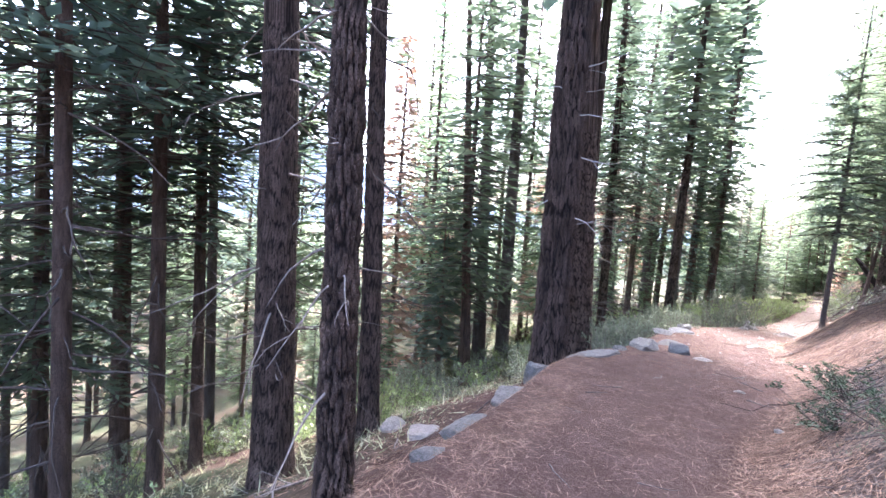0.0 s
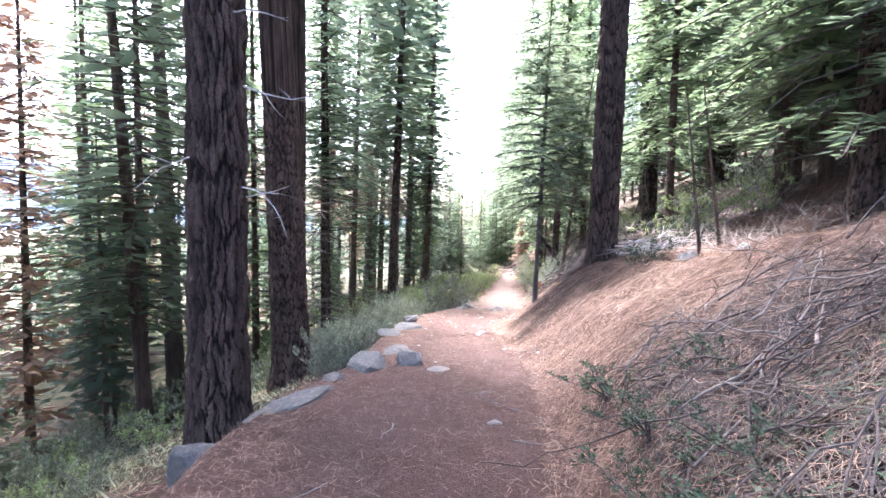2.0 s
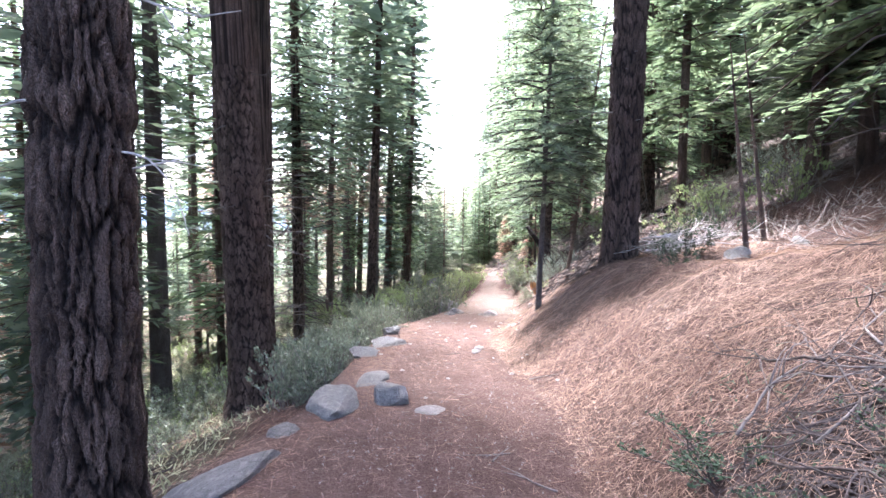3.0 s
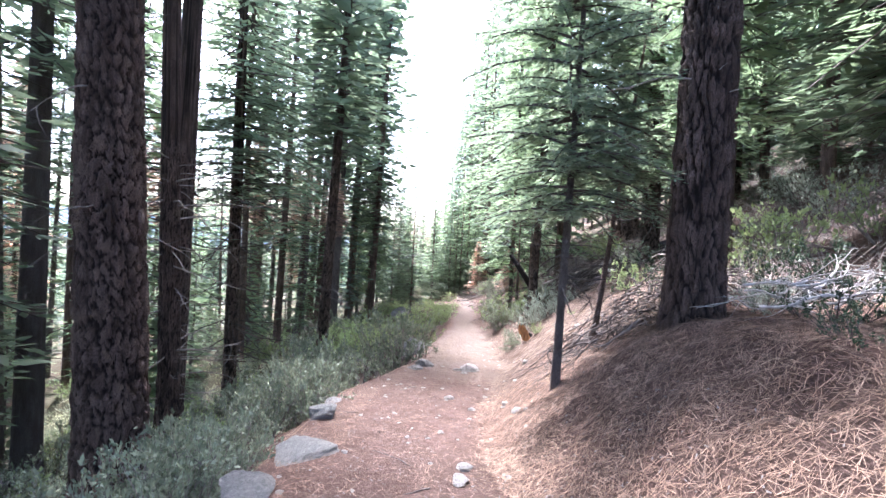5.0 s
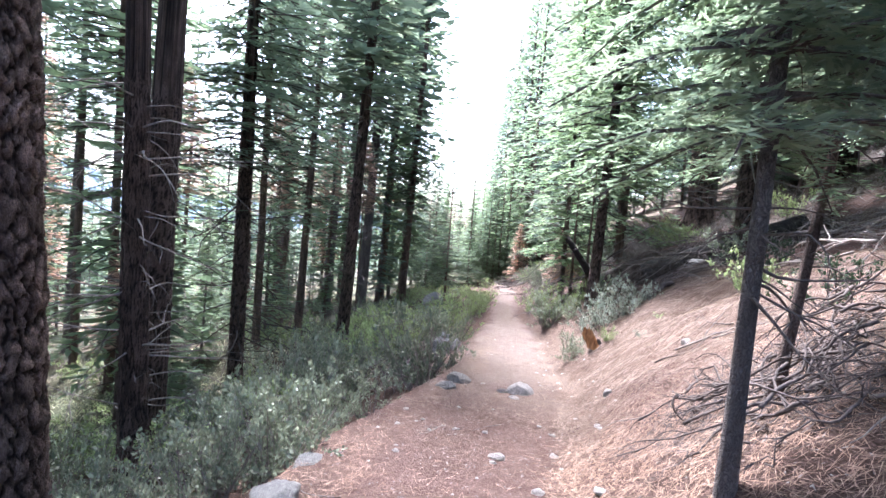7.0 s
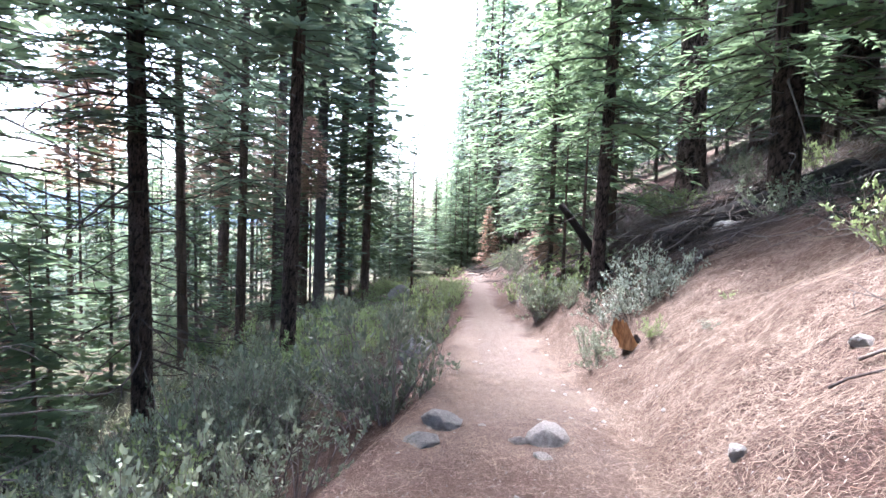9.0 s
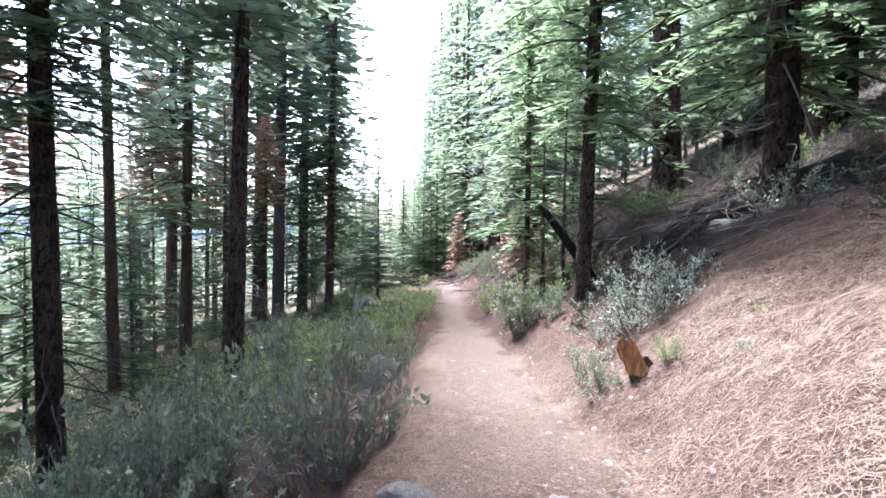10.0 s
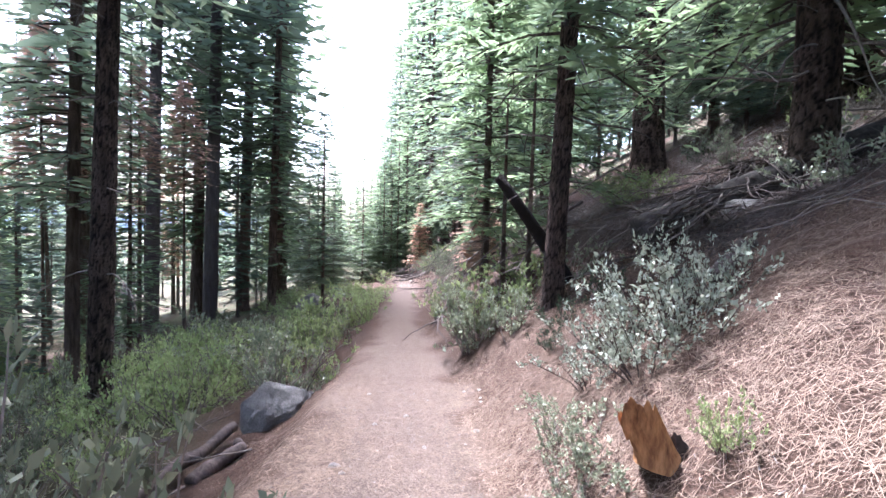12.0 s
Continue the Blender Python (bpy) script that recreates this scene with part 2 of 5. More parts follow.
def ground_z(x, y):
    """The lie of the land: a trail cut into a hillside that falls to the left of the walk."""
    x, y = np.asarray(x, float), np.asarray(y, float)
    dl = np.maximum(left_edge(y) - x, 0)
    dr = np.maximum(x - right_edge(y), 0)
    sl = np.interp(y, [-10, 13, 17, 22, 26, 40, 80], [0.57, 0.53, 0.41, 0.36, 0.24, 0.2, 0.22])
    drop = sl * dl + 0.26 * (1 - np.exp(-(dl / 0.35) ** 2))
    drop = 26 * (1 - np.exp(-drop / 26))
    lip = np.interp(y, [-5, 4, 7.3, 9.5, 12, 15, 19], [3.2, 3.0, 2.4, 1.6, 1.7, 2.8, 3.3])
    bench = np.interp(y, [0, 12, 16, 20], [0.16, 0.2, 0.3, 0.4])
    up1, up2 = np.maximum(dr - lip, 0), np.maximum(dr - lip - 2.5, 0)
    climb = dr * 0.66 + (bench - 0.66) * (np.sqrt(up1 ** 2 + 0.04) - 0.2 * (1 - up1 / (up1 + 0.2))) + (0.7 - bench) * up2 ** 2 / (up2 + 0.8)
    rise = climb - 0.05 * (1 - np.exp(-dr / 0.1)) + 0.22 * (1 - np.exp(-(dr / 0.7) ** 2))
    rise = 45 * (1 - np.exp(-rise / 45))
    off = np.clip((dl + dr) / 0.8, 0, 1)
    rough = fbm(x * 0.9, y * 0.9, 3) * 0.32 * off + fbm(x * 4, y * 4, 3) * (0.025 + 0.13 * off)
    far = np.clip((dl + dr - 15) / 30, 0, 1)
    return trail_z(y) - drop + rise + rough + fbm(x * 0.06, y * 0.06, 3) * 5 * far


def gz(x, y):
    return float(ground_z(x, y))


def mesh_object(name, verts, faces, mat, parent=None, label="", smooth=False):
    me = bpy.data.meshes.new(name)
    me.from_pydata(np.asarray(verts, float).tolist() if not isinstance(verts, list) else verts, [], faces if isinstance(faces, list) else faces.tolist())
    if smooth:
        me.shade_smooth()
    me.materials.append(mat)
    ob = new(name, me)
    ob.parent = parent
    if label:
        ob["label"] = label
    return ob


def share(name, me, parent):
    ob = new(name, me)
    ob.parent = parent
    return ob


def part(name, bm, material, parent=None, label="", smooth=False):
    me = bpy.data.meshes.new(name)
    bm.to_mesh(me)
    bm.free()
    if smooth:
        me.shade_smooth()
    me.materials.append(material)
    ob = new(name, me)
    ob.parent = parent
    if label:
        ob["label"] = label
    return ob


def tube(points, radii, sides=6):
    """Vertices and faces of a tapered tube along points."""
    P = np.asarray(points, float)
    T = np.gradient(P, axis=0)
    T /= np.linalg.norm(T, axis=1)[:, None] + 1e-9
    ref = np.array((0.31, 0.17, 0.93)) if abs(T[0][2]) < 0.8 else np.array((1.0, 0.2, 0.1))
    A = np.cross(T, ref)
    A /= np.linalg.norm(A, axis=1)[:, None] + 1e-9
    B = np.cross(T, A)
    ang = np.arange(sides) * 2 * math.pi / sides
    R = np.asarray(radii, float)[:, None, None]
    V = (P[:, None] + R * (np.cos(ang)[None, :, None] * A[:, None] + np.sin(ang)[None, :, None] * B[:, None])).reshape(-1, 3)
    F = []
    for i in range(len(P) - 1):
        for k in range(sides):
            a, b = i * sides + k, i * sides + (k + 1) % sides
            F.append((a, b, b + sides, a + sides))
    F.append(tuple(range(sides))[::-1])
    F.append(tuple(range((len(P) - 1) * sides, len(P) * sides)))
    return V, F


def merge(pieces):
    V, F, n = [], [], 0
    for v, f in pieces:
        V.append(v)
        F.extend([tuple(i + n for i in q) for q in f])
        n += len(v)
    return np.concatenate(V), F


def crooked(rng, start, way, length, n=7, bend=0.15, sag=0.0):
    """A crooked line of points."""
    p, d, out = np.array(start, float), np.array(way, float), []
    d /= np.linalg.norm(d)
    for i in range(n):
        out.append(p.copy())
        p = p + d * length / (n - 1)
        d = d + rng.normal(0, bend, 3) + np.array((0, 0, -sag))
        d /= np.linalg.norm(d)
    return np.array(out)


# ---- the ground ----


def axis_steps(stretches):
    out = [stretches[0][0]]
    for a, b, step in stretches:
        n = max(1, int(round((b - a) / step)))
        out.extend(np.linspace(a, b, n + 1)[1:])
    return np.array(out)


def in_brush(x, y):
    """Where twigs and rotted needles lie thick on the slope."""
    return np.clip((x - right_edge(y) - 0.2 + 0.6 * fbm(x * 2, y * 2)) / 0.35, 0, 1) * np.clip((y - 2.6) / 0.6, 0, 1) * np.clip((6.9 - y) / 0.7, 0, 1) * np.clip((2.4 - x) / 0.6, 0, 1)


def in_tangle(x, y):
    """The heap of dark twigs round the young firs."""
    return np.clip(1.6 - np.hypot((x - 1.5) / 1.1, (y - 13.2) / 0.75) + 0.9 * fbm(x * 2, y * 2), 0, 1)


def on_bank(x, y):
    """The bank of bark and twigs below the old conifers, its ground darkened as their shade."""
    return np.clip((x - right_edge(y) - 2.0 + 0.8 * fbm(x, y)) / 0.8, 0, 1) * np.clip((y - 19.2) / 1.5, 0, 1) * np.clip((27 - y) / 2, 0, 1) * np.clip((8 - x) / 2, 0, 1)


def build_ground():
    xs = axis_steps([(-1500, -200, 130), (-200, -60, 10), (-60, -14, 1.5), (-14, -4, 0.35), (-4, 3.4, 0.085), (3.4, 9, 0.25), (9, 30, 1.0), (30, 100, 7), (100, 600, 100)])
    ys = axis_steps([(-300, -30, 30), (-30, -2, 1.5), (-2, 26, 0.09), (26, 50, 0.3), (50, 120, 2), (120, 300, 15), (300, 2000, 170)])
    X, Y = np.meshgrid(xs, ys)
    Z = ground_z(X, Y)
    nx, ny = len(xs), len(ys)
    V = np.stack((X, Y, Z), -1).reshape(-1, 3)
    i = (np.arange(ny - 1)[:, None] * nx + np.arange(nx - 1)[None]).ravel()
    F = np.stack((i, i + 1, i + nx + 1, i + nx), 1)
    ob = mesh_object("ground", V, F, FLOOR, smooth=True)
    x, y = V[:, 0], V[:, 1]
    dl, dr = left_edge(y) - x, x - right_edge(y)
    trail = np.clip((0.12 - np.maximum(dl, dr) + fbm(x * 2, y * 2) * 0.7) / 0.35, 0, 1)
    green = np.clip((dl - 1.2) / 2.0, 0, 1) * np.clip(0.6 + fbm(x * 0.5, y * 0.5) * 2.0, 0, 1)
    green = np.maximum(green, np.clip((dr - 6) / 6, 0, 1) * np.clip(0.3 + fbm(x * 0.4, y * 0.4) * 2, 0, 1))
    # Mask of the painted sunlit stretch, from about y 15 onward.
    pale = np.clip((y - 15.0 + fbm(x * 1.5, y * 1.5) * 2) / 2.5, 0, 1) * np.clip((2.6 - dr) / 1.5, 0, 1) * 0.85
    # The on_bank share stands for shade under the firs as well as debris.
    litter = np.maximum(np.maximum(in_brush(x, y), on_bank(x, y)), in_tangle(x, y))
    duff_shade = np.clip(litter + 0.5 * fbm(x * 3, y * 3), 0, 0.9) * (litter > 0.02)
    for name, values in (("duff_shade", duff_shade), ("trail", trail), ("green", green), ("pale", pale)):
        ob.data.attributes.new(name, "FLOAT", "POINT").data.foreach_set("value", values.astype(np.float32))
    return tagged(ob, "reddish dirt trail on a needle-covered forest hillside", "ground", kind="structure")


build_ground()

# ---- trunks and crowns ----


def bark_relief(theta, z, radius, cell_w, cell_h, seed):
    """0 in the furrows to 1 on the plates of bark, on arrays of angle and height."""
    n = max(6, int(round(2 * math.pi * radius / cell_w)))
    u = theta / (2 * math.pi) * n
    a, b = np.cos(theta) * radius, np.sin(theta) * radius
    v = z / cell_h + 1.6 * fbm(a * 9 + seed, b * 9 + z * 1.5, 2)
    u = u + 1.9 * fbm(z * 3.1 + seed * 3.1, a * 5 + 5, 2) + 1.0 * fbm(a * 26 + z * 9, b * 26 + z * 21, 2)
    v = v + 0.6 * fbm(a * 40 + seed, b * 40 + z * 12, 2)
    iu, iv = np.floor(u), np.floor(v)
    f1, f2 = np.full(u.shape, 9.0), np.full(u.shape, 9.0)
    for a in (-1, 0, 1):
        for b in (-1, 0, 1):
            cu, cv = iu + a, iv + b
            wu = np.mod(cu, n)
            d = np.hypot(cu + 0.1 + 0.8 * lattice(wu + seed, cv) - u, cv + 0.1 + 0.8 * lattice(wu + 71 + seed, cv + 13) - v)
            f2 = np.minimum(f2, np.maximum(f1, d))
            f1 = np.minimum(f1, d)
    rel = np.clip((f2 - f1) / 0.3, 0, 1)
    return rel * np.clip(0.85 + 0.9 * fbm(a * 22 + 3, b * 22 + z * 7, 2), 0.3, 1.1)


def trunk_mesh(radius, height, seed, lean=(0, 0), cols=14, fine_to=0.0, row=0.034, cell=(0.09, 0.3), depth=0.025, flare=0.35, mat=None, bend=0.0):
    """A trunk from 0.5 m under its foot, with bark relief up to fine_to."""
    zs = np.concatenate((np.arange(-0.5, fine_to, row) if fine_to else [-0.5, 0.0, 0.3], np.linspace(max(fine_to, 0.7), height, 10)))
    th = np.arange(cols) * 2 * math.pi / cols
    Z, T = np.meshgrid(zs, th, indexing="ij")
    r = radius * (1 - 0.8 * np.clip(Z / height, 0, 1) ** 1.2) * (1 + flare * np.exp(-np.maximum(Z, 0) / 0.35) * (0.7 + 0.6 * fbm(np.cos(T) * 2 + seed, np.sin(T) * 2, 2)))
    r = r * (1 + 0.10 * fbm(np.cos(T) * 1.2 + seed, np.sin(T) * 1.2 + Z * 0.5, 2))
    if fine_to:
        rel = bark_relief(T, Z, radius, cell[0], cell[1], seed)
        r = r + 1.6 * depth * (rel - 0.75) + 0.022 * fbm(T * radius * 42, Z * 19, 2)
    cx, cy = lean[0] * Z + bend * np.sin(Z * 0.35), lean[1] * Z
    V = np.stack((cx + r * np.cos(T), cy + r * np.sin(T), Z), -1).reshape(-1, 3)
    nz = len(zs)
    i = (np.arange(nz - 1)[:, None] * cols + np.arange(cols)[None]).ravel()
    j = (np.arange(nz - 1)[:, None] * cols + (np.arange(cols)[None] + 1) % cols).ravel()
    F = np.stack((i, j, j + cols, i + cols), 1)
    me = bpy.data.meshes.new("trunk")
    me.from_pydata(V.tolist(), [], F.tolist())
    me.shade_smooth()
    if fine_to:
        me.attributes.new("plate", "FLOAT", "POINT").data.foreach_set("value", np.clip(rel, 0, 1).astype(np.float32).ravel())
    else:
        me.attributes.new("plate", "FLOAT", "POINT").data.foreach_set("value", np.full(len(V), 0.8, np.float32))
    me.materials.append(mat or BARK)
    return me


def lances(P, D, L, W, N):
    """Flat pointed blades: foot, way, length, width, a vector across which they lie flat."""
    S = np.cross(D, N)
    S /= np.linalg.norm(S, axis=1)[:, None] + 1e-9
    mid = P + D * (L * 0.42)[:, None]
    V = np.stack((P, mid + S * (W / 2)[:, None], P + D * L[:, None], mid - S * (W / 2)[:, None]), 1).reshape(-1, 3)
    F = np.arange(len(P) * 4).reshape(-1, 4)
    return V, F


def crown_mesh(name, seed, height, radius, foot=0.0, whorl=0.55, per=6, twigs=9, fans=1, spray=0.42, droop=0.35, rise=0.15, gaps=0.15, slim=0.85, mat=None, tipw=0.2, thin_from=0.45):
    """A conifer's crown: whorls of boughs with flat sprays of needles, uneven at the rim."""
    rng = np.random.default_rng(seed)
    P, D, L, W, N, stems = [], [], [], [], [], []
    z = foot
    while z < height - 0.15:
        k = (z - foot) / (height - foot)
        reach = radius * (1 - k) ** slim * (0.62 + 0.38 * min(1, 3.5 * k + 0.15)) + 0.12
        n = max(3, int(per * (1 - 0.35 * k) + rng.random()))
        a0 = rng.random() * 6.28
        for b in range(n):
            if rng.random() < gaps:
                continue
            a = a0 + b * 6.283 / n + rng.normal(0, 0.18)
            ln = reach * rng.uniform(0.6, 1.15)
            out = np.array((math.cos(a), math.sin(a), 0.0))
            rs, dr = rise * (0.4 + 1.5 * k) + rng.normal(0, 0.06), droop * rng.uniform(0.6, 1.4) * (1 - 0.6 * k)
            z0 = z + rng.normal(0, whorl * 0.25)

            def at(s):
                return np.outer(s * ln, out) + np.outer(z0 + ln * (rs * s - dr * s * s), UP)
            high = k > thin_from
            ss = np.linspace(0, 1, 2 if high or fans == 1 else 4)
            stems.append(tube(at(ss), ln * 0.011 * (1.15 - ss) + 0.004, 3))
            m = max(4, int(twigs * (0.55 if high else 1.0) * (0.4 + 0.6 * ln / radius)))
            s = np.linspace(0.16, 1.0, m) + rng.normal(0, 0.025, m)
            side = np.where(np.arange(m) % 2 == 0, 1.0, -1.0)
            turn = side * rng.uniform(0.55, 1.15, m) * np.where(s > 0.93, 0.2, 1.0)
            base = at(s)
            for f in range(1 if high else fans):
                t2 = turn + (rng.normal(0, 0.25, m) if f == 0 else rng.normal(0, 0.75, m))
                ang = a + t2
                d = np.stack((np.cos(ang), np.sin(ang), rng.normal(-0.12, 0.16, m)), 1)
                d /= np.linalg.norm(d, axis=1)[:, None]
                ll = spray * (0.45 + 0.75 * ln / radius) * (1.25 - 0.65 * s) * rng.uniform(0.6, 1.35, m)
                nn = np.stack((rng.normal(0, 0.35, m), rng.normal(0, 0.35, m), np.ones(m)), 1)
                P.append(base + rng.normal(0, 0.03, (m, 3)) + (d * (ll * 0.35 * rng.random(m))[:, None] if f else 0))
                D.append(d), L.append(ll * (0.75 if f else 1.0) * (1.25 if high else 1.0)), W.append(ll * tipw * (1.9 if high else 1.0) * rng.uniform(0.7, 1.5, m) + 0.012), N.append(nn)
        z += whorl * rng.uniform(0.7, 1.3) * (1 - 0.45 * k)
    V1, F1 = lances(*[np.concatenate(q) for q in (P, D, L, W, N)])
    V2, F2 = merge(stems)
    me = bpy.data.meshes.new(name)
    me.from_pydata(V1.tolist() + V2.tolist(), [], F1.tolist() + [tuple(i + len(V1) for i in q) for q in F2])
    me.materials.append(mat or FIR)
    me.materials.append(TWIG_DARK)
    idx = np.zeros(len(me.polygons), np.int32)
    idx[len(F1):] = 1
    me.polygons.foreach_set("material_index", idx)
    return me


RNG = np.random.default_rng(11)
CROWNS = {}
for kind, mat in (("fir", FIR), ("fir_light", FIR_LIGHT), ("fir_dark", FIR_DARK)):
    CROWNS[kind] = [crown_mesh("crown", 40 + i + len(kind), 16, 2.6, 0, 0.48, 7, 13, 3, 0.55, mat=mat, gaps=0.08 + 0.08 * i, tipw=0.2, thin_from=0.22) for i in range(3)]
CROWNS["tall"] = [crown_mesh("crown", 80 + i, 18, 2.4, 0, 0.7, 7, 12, 3, 0.58, droop=0.5, rise=0.05, gaps=0.2, slim=0.6, mat=FIR, tipw=0.22, thin_from=0.18) for i in range(3)]
CROWNS["column"] = [crown_mesh("crown", 85 + i, 30, 2.7, 0, 0.6, 7, 11, 2, 0.7, droop=0.45, rise=0.05, gaps=0.12, slim=0.45, mat=(FIR, FIR_LIGHT, FIR)[i], tipw=0.26, thin_from=0.17) for i in range(3)]
CROWNS["rusty"] = [crown_mesh("crown", 95, 12, 2.4, 0, 0.42, 8, 13, 2, 0.6, mat=RUSTY, gaps=0.15, tipw=0.28, thin_from=0.8)]
CROWNS["sapling"] = [crown_mesh("crown", 97, 6, 2.0, 0, 0.24, 8, 46, 6, 0.19, mat=FIR, gaps=0.15, tipw=0.09, droop=0.3, thin_from=0.6)]
CROWNS["bough"] = [crown_mesh("crown", 98, 21, 2.6, 0, 0.42, 8, 30, 4, 0.32, mat=FIR, gaps=0.15, tipw=0.16, droop=0.4, thin_from=0.2)]
# Sweeping boughs take the lighter needles to look lit from the valley side.
CROWNS["sweep"] = [crown_mesh("crown", 104, 21, 2.6, 0, 0.34, 9, 36, 4, 0.26, mat=FIR_LIGHT, gaps=0.28, tipw=0.15, droop=0.5, rise=0.1, thin_from=0.22)]
FAR_CROWNS = [crown_mesh("crown", 120 + i, 16, 2.7, 0, 0.75, 7, 8, 1, 0.95, mat=(FIR, FIR_LIGHT, FIR_DARK)[i % 3], gaps=0.08, tipw=0.4, thin_from=2) for i in range(6)]
CROWNS["light_bough"] = [crown_mesh("crown", 99 + i, 13, 2.4, 0, 0.42, 7, 22, 4, 0.4, mat=FIR_LIGHT, gaps=0.12, tipw=0.15, droop=0.3, thin_from=0.7) for i in range(2)]


def dead_branch(rng, parent, z, axis_x, axis_y, radius, length, mat, way=None, rise=None):
    a = rng.random() * 6.283 if way is None else way
    r0 = 0.004 + 0.009 * length * rng.uniform(0.6, 1.2)
    start = (axis_x + radius * 0.8 * math.cos(a), axis_y + radius * 0.8 * math.sin(a), z)
    up = rng.uniform(-0.5, 0.25) if rise is None else rise
    pts = crooked(rng, start, (math.cos(a), math.sin(a), up), length, 7, 0.13, rng.uniform(-0.06, 0.14))
    pieces = [tube(pts, np.linspace(r0, r0 * 0.25, 7), 5)]
    for k in range(rng.integers(0, 4) if length > 0.5 else 0):
        i = rng.integers(2, 6)
        d = pts[i] - pts[i - 1]
        sub = crooked(rng, pts[i], d / np.linalg.norm(d) + rng.normal(0, 0.6, 3), length * rng.uniform(0.2, 0.5), 5, 0.15, 0.05)
        pieces.append(tube(sub, np.linspace(r0 * 0.55, r0 * 0.15, 5), 4))
    v, f = merge(pieces)
    return mesh_object("dead_branch", v, f, mat, parent)


def tree(name, x, y, dia, height, label, lean=(0.0, 0.0), crown=None, crown_foot=6.0, crown_r=2.2, near=0.0, cell=(0.09, 0.3), depth=0.022, mat=None, twigs=0, twig_len=(0.4, 1.3), twig_z=(0.3, 5.0), twig_mat=None, cols=14, flare=0.35, seed=None, category="tree", group="", eye_z=0.8):
    """A conifer whose axis passes x, y at the height eye_z."""
    seed = int(abs(x * 37 + y * 101)) % 997 if seed is None else seed
    rng = np.random.default_rng(seed + 5)
    zb = gz(x, y)
    bx, by = x - lean[0] * (eye_z - zb), y - lean[1] * (eye_z - zb)
    zb = gz(bx, by)
    root = new(name)
    root.location = (bx, by, zb)
    share("trunk", trunk_mesh(dia / 2, height, seed, lean, cols, near, cell=cell, depth=depth, flare=flare, mat=mat), root)
    if crown:
        src = CROWNS[crown] if crown in CROWNS else FAR_CROWNS
        me = src[seed % len(src)]
        top = max(v.co.z for v in me.vertices) if me.name not in HEIGHT else HEIGHT[me.name]
        HEIGHT[me.name] = top
        c = share("crown", me, root)
        c.location = (lean[0] * crown_foot, lean[1] * crown_foot, crown_foot)
        c.rotation_euler = (-lean[1], lean[0], rng.random() * 6.28)
        s = crown_r / 2.5
        c.scale = (s, s, (height - crown_foot + 0.4) / top)
    for k in range(twigs):
        z = rng.uniform(*twig_z)
        r = dia / 2 * (1 - 0.8 * (z / height) ** 1.2)
        dead_branch(rng, root, z, lean[0] * z, lean[1] * z, r, rng.uniform(*twig_len), twig_mat or TWIG)
    return tagged(root, label, category, group)


HEIGHT = {}

# ---- trees that the walk passes ----
DEAD_LOW = "bare dark-barked conifer trunk with thin dead twigs"
tree("conifer_tree", -2.48, 2.12, 0.255, 19, "slender conifer trunk with rough dark bark and dead twigs", (-0.03, 0.0), "far", 14.5, 2.2, near=5.5, cols=110, cell=(0.05, 0.2), twigs=20, twig_len=(0.3, 1.0), twig_z=(0.8, 5.0))
tree("conifer_tree", -6.04, 3.94, 0.58, 24, "tall conifer with dark furrowed bark and dead twigs", (-0.04, 0.0), "far", 14.5, 2.5, near=6.5, cols=110, cell=(0.045, 0.38), depth=0.016, twigs=34, twig_len=(0.5, 1.6), twig_z=(1.0, 7.5))
tree("conifer_tree", -5.82, 5.61, 0.35, 21, "slim dark conifer trunk leaning slightly downhill", (-0.045, 0.0), "far", 14.5, 2.2, near=7.5, cols=80, cell=(0.06, 0.35), depth=0.014, twigs=30, twig_len=(0.5, 1.9), twig_z=(2.0, 7.0), twig_mat=TWIG_DARK)
# Crowns of these three pines are unseen, made wide to shade the trail.
tree("pine_tree", -3.11, 6.88, 0.53, 26, "pine trunk with deep dark ridged bark beside the trail", (0.0, 0.0), "far", 12.5, 4.4, near=5.5, cols=190, cell=(0.07, 0.5), depth=0.036, twigs=14, twig_len=(0.3, 0.9), twig_z=(1.2, 5.0), twig_mat=TWIG_PALE)
tree("pine_tree", -5.49, 13.66, 0.88, 30, "thick pine with reddish plated bark", (-0.05, 0.0), "far", 12.5, 4.6, near=6.8, cols=190, cell=(0.14, 0.26), depth=0.04, mat=BARK_PLATED, twigs=12, twig_len=(0.4, 1.0), twig_z=(3.0, 7.5), flare=0.45)
tree("pine_tree", 1.4, 11.79, 0.52, 27, "pine with dark blocky bark and broken pale branch stubs", (0.015, 0.0), "far", 12.5, 4.4, near=5.0, cols=190, cell=(0.075, 0.32), depth=0.034, flare=0.22)
PINE = [o for o in scene.objects if o.type == "EMPTY"][-1]
stub_rng = np.random.default_rng(91)
for hz, ln, way, mat in ((2.85, 0.16, -1.9, TWIG_PALE), (2.3, 0.15, -1.7, TWIG_PALE), (2.1, 0.22, -1.3, TWIG_PALE), (3.1, 0.12, -1.5, TWIG_PALE), (2.25, 0.85, 3.6, TWIG), (2.95, 0.5, 3.3, TWIG_DARK), (2.7, 0.4, 3.0, TWIG_DARK), (3.6, 0.5, 3.3, TWIG_DARK), (3.3, 0.45, 2.8, TWIG_DARK)):
    dead_branch(stub_rng, PINE, hz, 0.015 * hz, 0.0, 0.27, ln, mat, way, -0.15)
tree("conifer_tree", -6.6, 17.0, 0.42, 26, "conifer of a close pair, with stringy dark bark", (-0.04, 0.0), "far", 14.5, 2.4, near=6.5, cols=80, cell=(0.05, 0.6), depth=0.018, twigs=55, twig_len=(0.7, 2.0), twig_z=(0.8, 6.5))
